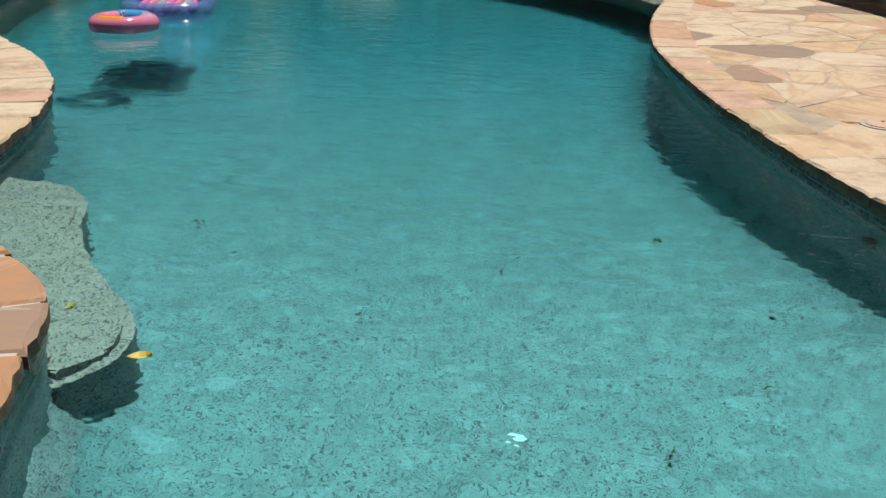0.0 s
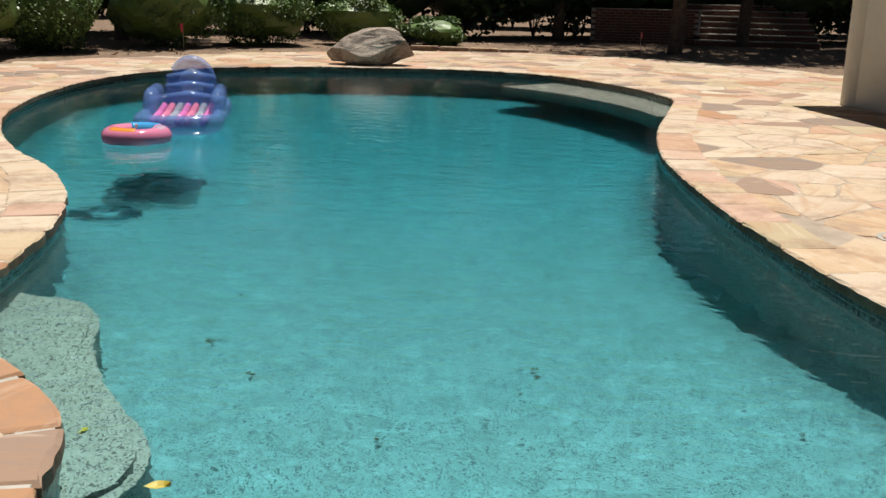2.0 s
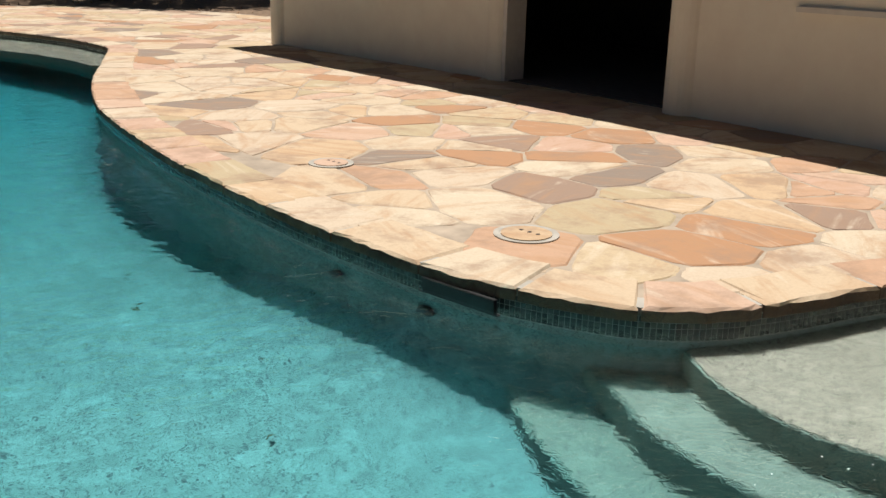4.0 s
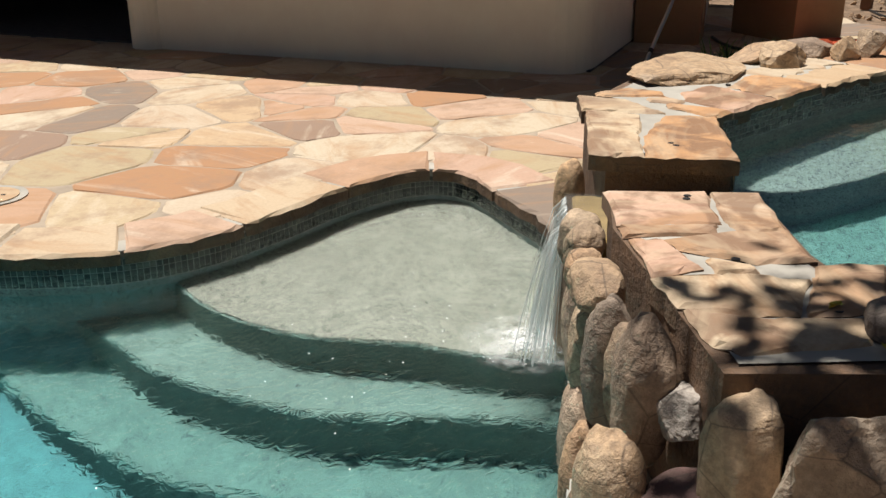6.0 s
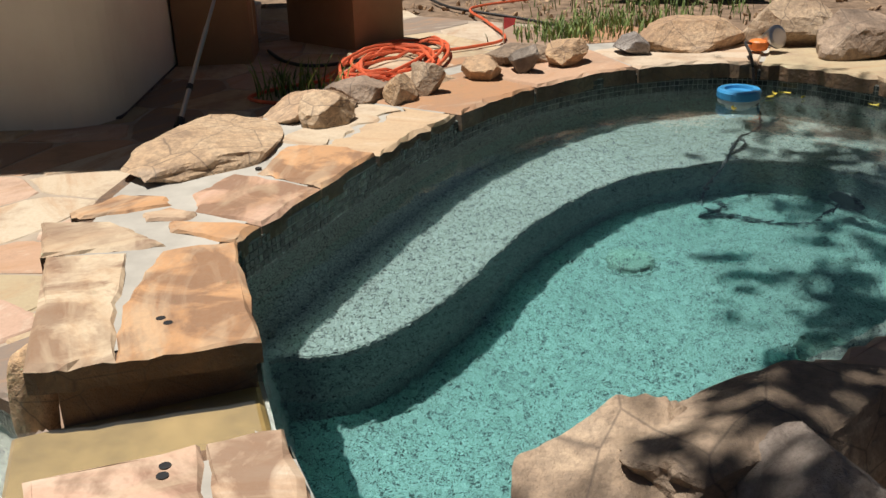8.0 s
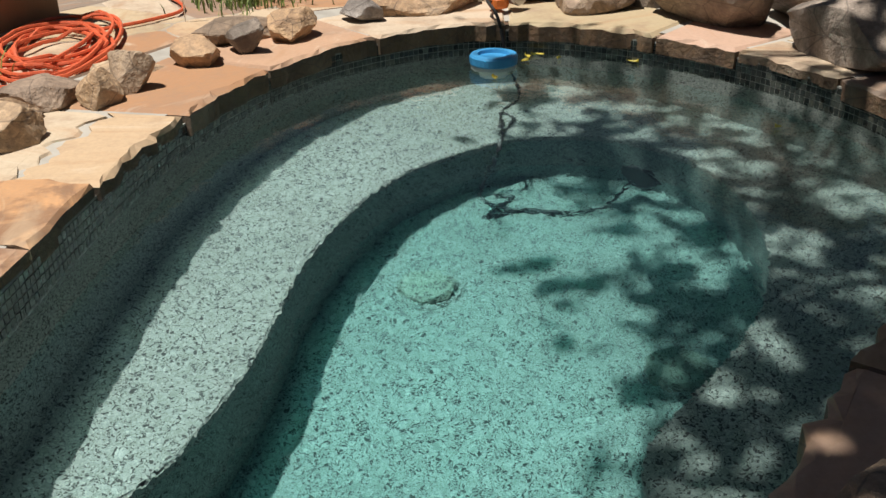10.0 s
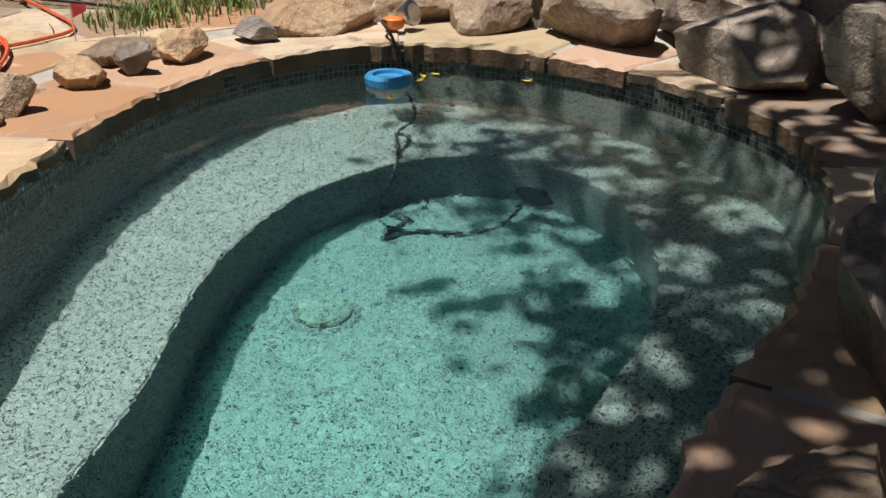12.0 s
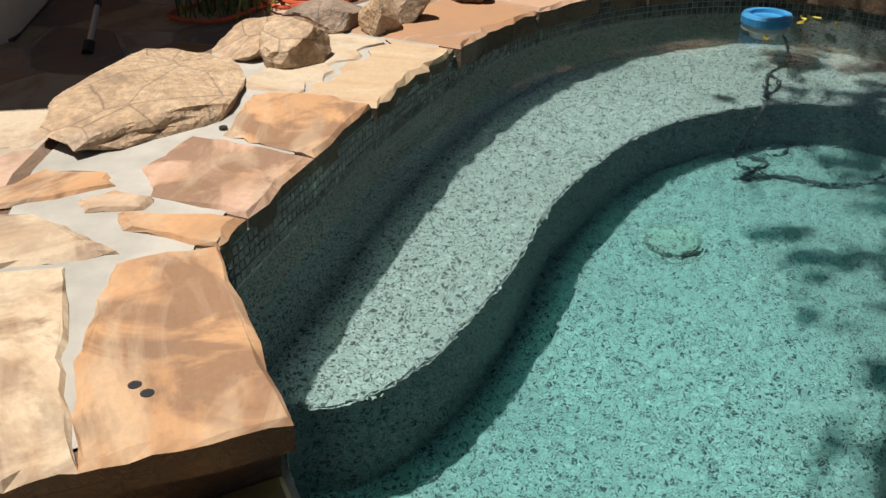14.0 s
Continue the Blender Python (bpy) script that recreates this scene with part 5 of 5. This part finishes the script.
fallen_leaf(-0.42, 2.97, POOL_WATER + 0.004, 0.045, 0.3, M_YELLOW, "pale yellow leaf floating on the pool")
fallen_leaf(-1.04, 3.69, -0.54, 0.025, 0.9, M_YELLOW, "yellow leaf sunk on the pool bench")
fallen_leaf(-0.95, 3.2, -0.54, 0.06, 0.9, M_DARKLEAF, "dark dead leaf sunk on the pool bench")
disc = part("chlorine_tablet", lathe([(0.036, 0), (0.038, 0.006), (0.034, 0.014)], 20), M_WHITE)
disc.location = (0.9, 3.47, -1.135)
tagged(disc, "small white tablet lying on the pool floor", "tablet")
for k in range(26):
    r2 = random.Random(900 + k)
    x, y = r2.uniform(-1.5, 2.2), r2.uniform(2.4, 9)
    fallen_leaf(x, y, pool_depth(x, y) + 0.05, 0.016 + 0.012 * r2.random(), r2.uniform(0, 6), M_DARKLEAF, "tiny dark leaf scrap on the pool floor")

# bolt holes in the slabs: black discs paint the dark of each hole
for x, y in ((4.55, 1.43), (4.53, 1.40), (4.61, 1.70), (5.0, 1.81), (3.97, 1.12), (3.94, 1.11), (3.53, 0.80), (3.33, 0.69), (3.35, 0.49), (5.74, 1.66), (5.88, 1.61)):
    ob = part("bolt_plug", lathe([(0.012, -0.004), (0.012, 0.002), (0.004, 0.002)], 14), M_BLACK)
    ob.location = (x, y, 0.5245 if x > 4.3 else 0.526)
    tagged(ob, "black disc painted as a dark bolt hole in the slab", "plug", "slab plugs")

# skimmer and deck lids
skim = thing("skimmer", "black block painted as the dark of the skimmer mouth", "skimmer", at=(2.95, 4.07, 0))
ang = math.atan2(3.85 - 4.28, 3.04 - 2.86)
# No hollow here: a solid black block gives the dark of the opening.
for nm, bx, mt in (("mouth", (-0.23, 0.23, -0.03, -0.006, -0.155, -0.062), M_BLACK), ("lip", (-0.25, 0.25, -0.03, -0.002, -0.170, -0.155), M_BLACK)):
    o = part(nm, box(*bx, 0.003), mt, skim)
skim.rotation_euler = (0, 0, ang)
skim.location = (2.94, 4.068, 0)
for x, y, r in ((3.57, 4.56, 0.15), (3.15, 6.6, 0.13)):
    ob = thing("deck_cover", "round stone-coloured skimmer lid set flush in the deck", "lid", "deck lids", (x, y, 0.0))
    part("collar", lathe([(r + 0.03, -0.02), (r + 0.03, 0.003), (r, 0.003), (r - 0.005, 0.0)], 32), M_MORTAR, ob)
    part("cover", lathe([(r - 0.01, -0.01), (r - 0.01, 0.006), (r - 0.03, 0.008)], 32), M_FLAG, ob)
    # The lid isn't pierced; black discs paint the dark of three finger holes.
    for k in (-1, 0, 1):
        h = part("finger_hole", lathe([(0.012, 0.004), (0.012, 0.0095)], 12), M_BLACK, ob)
        h.location = (0.02 * k + 0.02, -0.055 * k, 0)
for x, y, nx_, ny_ in ((2.62, 4.95, -0.95, -0.3), (2.86, 4.28, -0.9, -0.4)):
    ob = thing("return_jet", "small round return fitting in the pool wall", "fitting", "return fittings", (x, y, -0.45))
    part("fitting", lathe([(0.05, -0.01), (0.05, 0.02), (0.02, 0.025)], 16), M_BLACK, ob)
    ob.rotation_euler = Vector((nx_, ny_, 0)).to_track_quat("Z", "Y").to_euler()

# spilling water and foam
fall = thing("waterfall", "thin streams of clear water spilling into the pool", "water")
fr = random.Random(17)
M_FALL = Nodes("falling_water")
M_FALL = M_FALL.set(Roughness=0.05, Alpha=0.32, IOR=1.33)
M_FALL.node_tree.nodes["Principled BSDF"].inputs["Base Color"].default_value = (0.85, 0.9, 0.9, 1)
M_FILM = M_FALL.copy()
M_FILM.node_tree.nodes["Principled BSDF"].inputs["Alpha"].default_value = 0.03
film = part("water_film", prism([Vector(p) for p in ((3.82, 1.44), (4.12, 0.97), (4.48, 1.17), (4.2, 1.68))], 0.366, 0.374), M_FILM, fall)
for k in range(64):
    t = fr.random() ** 1.5
    a = Vector((3.84, 1.46)).lerp(Vector((4.17, 1.66)), t)
    out = fr.uniform(0.04, 0.14)
    d = Vector((-0.5, 0.86)) * out + Vector((fr.uniform(-0.04, 0.04), fr.uniform(-0.04, 0.04)))
    pts = [(a.x + d.x * u, a.y + d.y * u, 0.372 - (0.372 - POOL_WATER) * u * u) for u in (0, 0.3, 0.55, 0.8, 1)]
    part("stream", tube(pts, [0.004, 0.003, 0.0022, 0.002, 0.0025], 5), M_FALL, fall, smooth=True)
bm = bmesh.new()
for k in range(260):
    r = abs(fr.gauss(0, 0.10))
    a = fr.uniform(0, math.tau)
    m = Matrix.Translation((3.93 + math.cos(a) * r, 1.66 + math.sin(a) * r, POOL_WATER + 0.004)) @ Matrix.Diagonal((1, 1, 0.6, 1))
    bmesh.ops.create_icosphere(bm, subdivisions=1, radius=fr.uniform(0.002, 0.008) * (1.2 if r < 0.1 else 0.5), matrix=m)
FOAM = Nodes("thin_foam")
fc = FOAM.coord(world_space=False)
dist = FOAM.n("VectorMath")
dist.operation = "LENGTH"
FOAM.l(fc, dist.inputs[0])
fade = FOAM.ramp(dist.outputs["Value"], [(0.03, (0.85, 0.85, 0.85)), (0.10, (0.35, 0.35, 0.35)), (0.26, (0, 0, 0))])
patch = FOAM.ramp(FOAM.noise(fc, 13, 5, 0.7, 0.6), [(0.42, (0, 0, 0)), (0.60, (1, 1, 1))])
FOAM.l(FOAM.mix(1.0, fade, patch, "MULTIPLY"), FOAM.b.inputs["Alpha"])
FOAM.color((0.95, 0.97, 0.97))
froth = part("froth", lathe([(0.30, 0.0), (0.16, 0.008), (0.05, 0.02), (0.01, 0.022)], 40), FOAM.set(Roughness=0.6))
froth.location = (3.93, 1.66, POOL_WATER + 0.003)
tagged(froth, "thin white froth under the spilling water", "foam", kind="stuff")
foam = tagged(part("foam", bm, M_FOAM, smooth=True), "white foam where the spill meets the pool", "foam", kind="stuff")
bm = bmesh.new()
for k in range(70):
    x, y = 3.75 + fr.gauss(0, 0.5), 2.0 + fr.gauss(0, 0.32)
    if not inside(Vector((x, y)), pool):
        continue
    bmesh.ops.create_icosphere(bm, subdivisions=1, radius=fr.uniform(0.0015, 0.0045), matrix=Matrix.Translation((x, y, POOL_WATER + 0.001)) @ Matrix.Diagonal((1, 1, 0.3, 1)))
tagged(part("bubbles", bm, M_FOAM), "small drifting bubbles on the pool water", "foam", kind="stuff")

# ---- yard beyond the spa ----
carton = thing("cardboard_box", "open brown cardboard box with a folded-down flap", "box", at=(10.95, 3.02, -0.02))
carton.rotation_euler = (0, 0, math.atan2(3.39 - 2.65, 11.0 - 10.6))
w, dp, hh, th = 0.84, 0.6, 0.78, 0.012
part("bottom", box(-w / 2, w / 2, -dp / 2, dp / 2, 0, th), M_CARD, carton)
for nm, bx in (("side", (-w / 2, w / 2, -dp / 2, -dp / 2 + th, th, hh)), ("side", (-w / 2, w / 2, dp / 2 - th, dp / 2, th, hh)), ("end", (-w / 2, -w / 2 + th, -dp / 2 + th, dp / 2 - th, th, hh)), ("end", (w / 2 - th, w / 2, -dp / 2 + th, dp / 2 - th, th, hh))):
    part(nm, box(*bx), M_CARD, carton)
fl = part("flap", box(-w / 2 + 0.02, w / 2 - 0.02, 0, th, -0.36, 0), M_CARDLIT, carton, "folded-down flap painted in a sunlit tone")
fl.location, fl.rotation_euler = (0, dp / 2 + 0.004, hh), (0.42, 0, 0)
fl2 = part("flap", box(-0.005, 0.005, -dp / 2, dp / 2, 0, 0.28), M_CARDLIT, carton)
fl2.location, fl2.rotation_euler = (-w / 2, 0, hh), (0, -0.5, 0)
tall = thing("cardboard_box", "tall upright brown cardboard box by the pool house", "box", at=(10.1, 3.85, -0.02))
tall.rotation_euler = (0, 0, 0.3)
part("carton", box(-0.28, 0.28, -0.3, 0.3, 0, 1.25, 0.008), M_CARD, tall)
part("tape", box(-0.03, 0.03, -0.304, 0.304, 0.2, 1.254), M_CARDLIT, tall)
bucket = thing("bucket", "grey plastic bucket beside the cardboard boxes", "bucket", at=(11.0, 4.0, -0.02))
part("pail", lathe([(0.13, 0), (0.16, 0.3), (0.168, 0.3), (0.168, 0.32), (0.155, 0.32)], 24), M_WHITE, bucket)
part("bail", tube([(math.cos(a) * 0.165, 0.0, 0.3 + math.sin(a) * 0.12) for a in np.linspace(0, math.pi, 12)], 0.005, 6), M_CHROME, bucket)

pole = thing("pool_pole", "silver telescopic pool pole leaning on the pool house", "pole", at=(8.00, 3.18, 0.0))
top = Vector((1.33, 0.16, 0.89))
part("outer_tube", tube([top * 0.0, top * 0.55], 0.016, 10), M_CHROME, pole)
part("inner_tube", tube([top * 0.55, top], 0.012, 10), M_CHROME, pole)
part("grip", tube([top * 0.0, top * 0.045], 0.03, 10), M_BLACK, pole, "black rubber end")
part("lock_collar", tube([top * 0.20, top * 0.225], 0.021, 10), M_BLACK, pole)

hose = thing("garden_hose", "coiled orange garden hose on the flagstones", "hose", at=(0, 0, 0.0))
hr = random.Random(23)
pts = []
for k in range(150):
    a = k * 0.42
    e = 1 + 0.34 * math.sin(k * 0.31) + hr.uniform(-0.08, 0.08)
    pts.append((9.85 + math.cos(a) * 0.62 * e + 0.2 * math.sin(k * 0.17), 2.3 + math.sin(a) * 0.3 * e, 0.02 + 0.012 * (k % 9) * 0.5))
part("coil", tube(spline(pts, 2, closed=False), 0.0135, 6), M_HOSE, hose)
part("lead", tube(spline([(9.3, 2.6, 0.02), (9.0, 2.9, 0.02), (8.7, 3.0, 0.02), (8.6, 2.7, 0.02), (8.9, 2.55, 0.02), (9.3, 2.45, 0.02)], 6, closed=False), 0.0135, 6), M_HOSE, hose)
part("tail", tube(spline([(10.3, 2.2, 0.02), (10.6, 1.8, 0.02), (11.0, 1.6, 0.02), (11.8, 1.9, 0.02), (12.6, 2.2, 0.02), (13.2, 1.7, 0.02)], 6, closed=False), 0.0135, 6), M_HOSE, hose)
cable = thing("black_hose", "dark brown hose looping across the paving", "hose")
part("loop", tube(spline([(10.3, 3.5, 0.02), (9.9, 3.2, 0.02), (9.75, 2.9, 0.02), (10.0, 2.6, 0.02), (10.4, 2.5, 0.02)], 6, closed=False), 0.015, 7), M_BLACK, cable)
part("run", tube(spline([(11.3, 0.9, 0.0), (12.0, 1.5, 0.0), (12.7, 2.4, 0.0), (13.3, 2.8, 0.0)], 6, closed=False), 0.015, 7), M_BLACK, cable)


def pipes(name, label, runs, r, mat, cat="pipes"):
    ob = thing(name, label, cat, "pool plumbing")
    for p in runs:
        part("pipe", tube(p, r, 10), mat, ob, smooth=True)
        for e in p[1:-1]:
            bm = bmesh.new()
            bmesh.ops.create_uvsphere(bm, u_segments=12, v_segments=8, radius=r * 1.3, matrix=Matrix.Translation(e))
            part("elbow", bm, mat, ob, smooth=True)
    return ob


pipes("pvc_pipes", "white plastic pool pipes and elbows on bare soil", [
    [(13.9, 2.75, 0.0), (13.9, 2.75, 0.45), (14.3, 2.75, 0.45)], [(14.05, 2.55, -0.02), (14.05, 2.55, 0.62)], [(14.15, 2.3, -0.02), (14.15, 2.3, 0.55), (14.4, 1.95, 0.5), (14.6, 1.6, 0.5)],
    [(13.9, 2.75, 0.12), (14.6, 2.3, 0.12), (15.0, 1.7, 0.14)], [(14.9, 3.4, 0.06), (14.9, 2.0, 0.06)], [(15.3, 2.6, 0.3), (15.3, 1.5, 0.32)], [(14.6, 3.6, 0.05), (14.2, 3.9, 0.05), (14.4, 4.3, 0.05)],
    [(15.1, 2.9, -0.02), (15.1, 2.9, 0.8), (15.4, 2.4, 0.8)], [(15.6, 3.3, 0.2), (15.6, 2.0, 0.2)]], 0.045, M_PVC)
pipes("pvc_pipe", "white plastic pipe lying on a black pump base", [[(13.55, 1.85, 0.13), (14.2, 1.5, 0.15), (14.5, 1.35, 0.24)]], 0.055, M_PVC)
pipes("pvc_pipe", "short white plastic pipe lying on soil", [[(16.6, 1.3, 0.03), (16.9, 0.9, 0.03)]], 0.05, M_PVC)
pump = thing("pool_pump", "black pool pump with motor on the soil", "pump", "pool plumbing", (14.3, 1.75, -0.03))
part("base", box(-0.7, 0.25, -0.32, 0.1, 0, 0.07, 0.015), M_BLACK, pump)
part("motor", tube([(0.0, 0.25, 0.32), (0.45, 0.12, 0.32)], 0.13, 16), M_BLACK, pump)
part("strainer", lathe([(0.12, 0.05), (0.14, 0.3), (0.15, 0.32), (0.15, 0.36), (0.05, 0.39)], 20), M_BLACK, pump)
heater = thing("equipment_tank", "beige cylindrical filter tank among the pipes", "filter tank", "pool plumbing", (15.7, 1.95, -0.03))
part("tank", lathe([(0.26, 0), (0.27, 0.1), (0.27, 1.0), (0.2, 1.15), (0.05, 1.2)], 28), M_STUCCO, heater, smooth=False)
part("band", lathe([(0.275, 0.5), (0.285, 0.51), (0.285, 0.56), (0.275, 0.57)], 28), M_CHROME, heater)
post = thing("timber_post", "dark weathered timber post by the pool equipment", "post", at=(13.66, 2.93, -0.03))
part("post", box(-0.06, 0.06, -0.06, 0.06, 0, 2.2, 0.008), M_WOOD, post)
part("post_cap", box(-0.075, 0.075, -0.075, 0.075, 2.2, 2.23, 0.005), M_WOOD, post)


def big_leaf_plant(x, y, n, seed, size, label):
    ob = thing("leafy_plant", label, "plant", at=(x, y, -0.04))
    rnd = random.Random(seed)
    for k in range(n):
        a = k * 2.4 + rnd.uniform(-0.3, 0.3)
        out, h = rnd.uniform(0.15, 0.5) * size, rnd.uniform(0.25, 0.62) * size
        tip = Vector((math.cos(a) * out, math.sin(a) * out, h))
        part("stalk", tube([(0, 0, 0), tip * 0.6 + Vector((0, 0, 0.08)), tip], 0.012, 6), M_LEAFB, ob)
        bm = bmesh.new()
        side = Vector((-math.sin(a), math.cos(a), 0))
        along = Vector((math.cos(a), math.sin(a), -0.25))
        prev = None
        for t, wd in ((-0.12, 0.02), (0.05, 0.6), (0.3, 0.8), (0.6, 0.62), (0.85, 0.3), (1.0, 0.02)):
            c = tip + along * (t * 0.34 * size)
            row = [bm.verts.new(c + side * (wd * 0.2 * size * s) + Vector((0, 0, 0.05 * abs(s) * size))) for s in (-1, 0, 1)]
            if prev:
                for i in (0, 1):
                    bm.faces.new((prev[i], prev[i + 1], row[i + 1], row[i]))
            prev = row
        part("leaf", bm, M_LEAFB, ob, smooth=True)
    return ob


big_leaf_plant(13.95, 0.0, 15, 3, 1.15, "bright green large-leaved plant at the soil edge")
big_leaf_plant(13.6, 0.55, 9, 4, 0.8, "bright green large-leaved plant at the soil edge")


def grass(x, y, n, spread, h, seed):
    rnd = random.Random(seed)
    v, f = [], []
    for k in range(n):
        px, py = x + rnd.gauss(0, spread), y + rnd.gauss(0, spread)
        a, hh_ = rnd.uniform(0, math.tau), h * rnd.uniform(0.4, 1.1)
        dx, dy = math.cos(a), math.sin(a)
        w = 0.006
        b = len(v)
        v += [(px - dy * w, py + dx * w, -0.04), (px + dy * w, py - dx * w, -0.04), (px + dx * hh_ * 0.25 + dy * w, py + dy * hh_ * 0.25 - dx * w, hh_ * 0.6),
              (px + dx * hh_ * 0.25 - dy * w, py + dy * hh_ * 0.25 + dx * w, hh_ * 0.6), (px + dx * hh_ * 0.6, py + dy * hh_ * 0.6, hh_)]
        f += [(b, b + 1, b + 2, b + 3), (b + 3, b + 2, b + 4)]
    ob = new("grass", mesh_of("grass", v, f, M_GRASS))
    return tagged(ob, "tuft of thin green grass between paving and soil", "grass", kind="stuff")


grass(11.7, 0.7, 380, 0.28, 0.13, 1)
grass(11.2, 1.15, 260, 0.2, 0.15, 2)
grass(8.95, 2.75, 130, 0.14, 0.24, 3)
grass(12.8, 0.4, 300, 0.5, 0.1, 4)
bm = bmesh.new()
for k in range(900):
    x, y = (fr.uniform(12, 17), fr.uniform(-2, 5)) if k < 500 else (fr.uniform(-13, 10), fr.uniform(20, 30))
    if inside(Vector((x, y)), deck_ring):
        continue
    s = fr.uniform(0.015, 0.05)
    bmesh.ops.create_icosphere(bm, subdivisions=1, radius=s, matrix=Matrix.Translation((x, y, -0.04)) @ Euler((fr.uniform(0, 3), fr.uniform(0, 3), fr.uniform(0, 3))).to_matrix().to_4x4() @ Matrix.Diagonal((1.6, 0.8, 0.4, 1)))
tagged(part("mulch_chips", bm, M_ROCKT), "scattered wood chips and small stones on soil", "mulch", kind="stuff")

# ---- flagstones of the deck ----
paving = tagged(new("flagstone_paving"), "irregular tan and peach sandstone flagstones in mortar", "paving", kind="structure")
dry = [r for r in near_stones if not any(inside(v, spa) for v in r) and not inside(sum(r, Vector((0, 0))) / len(r), spa)]
near_stones[:] = [r for r in dry if not any(inside(w, r) for w in spa)]
near_stones.sort(key=lambda r: (sum(r, Vector((0, 0))) / len(r) - Vector((3.6, 4.2))).length)
for k, r in enumerate(near_stones[:300]):
    add_stone(r, -0.03, -0.002, 2000 + k, paving, M_FLAG)
vs, fs = [], []
for k, r in enumerate(near_stones[300:] + far_stones):
    if area(r) < 0:
        r = r[::-1]
    v, f = stone_mesh(r, -0.03, -0.002, 4000 + k)
    o = len(vs)
    vs += v
    fs += [tuple(i + o for i in q) for q in f]
tagged(piece("flagstones", mesh_of("flagstones", vs, fs, M_FLAG_I), paving), kind="stuff")
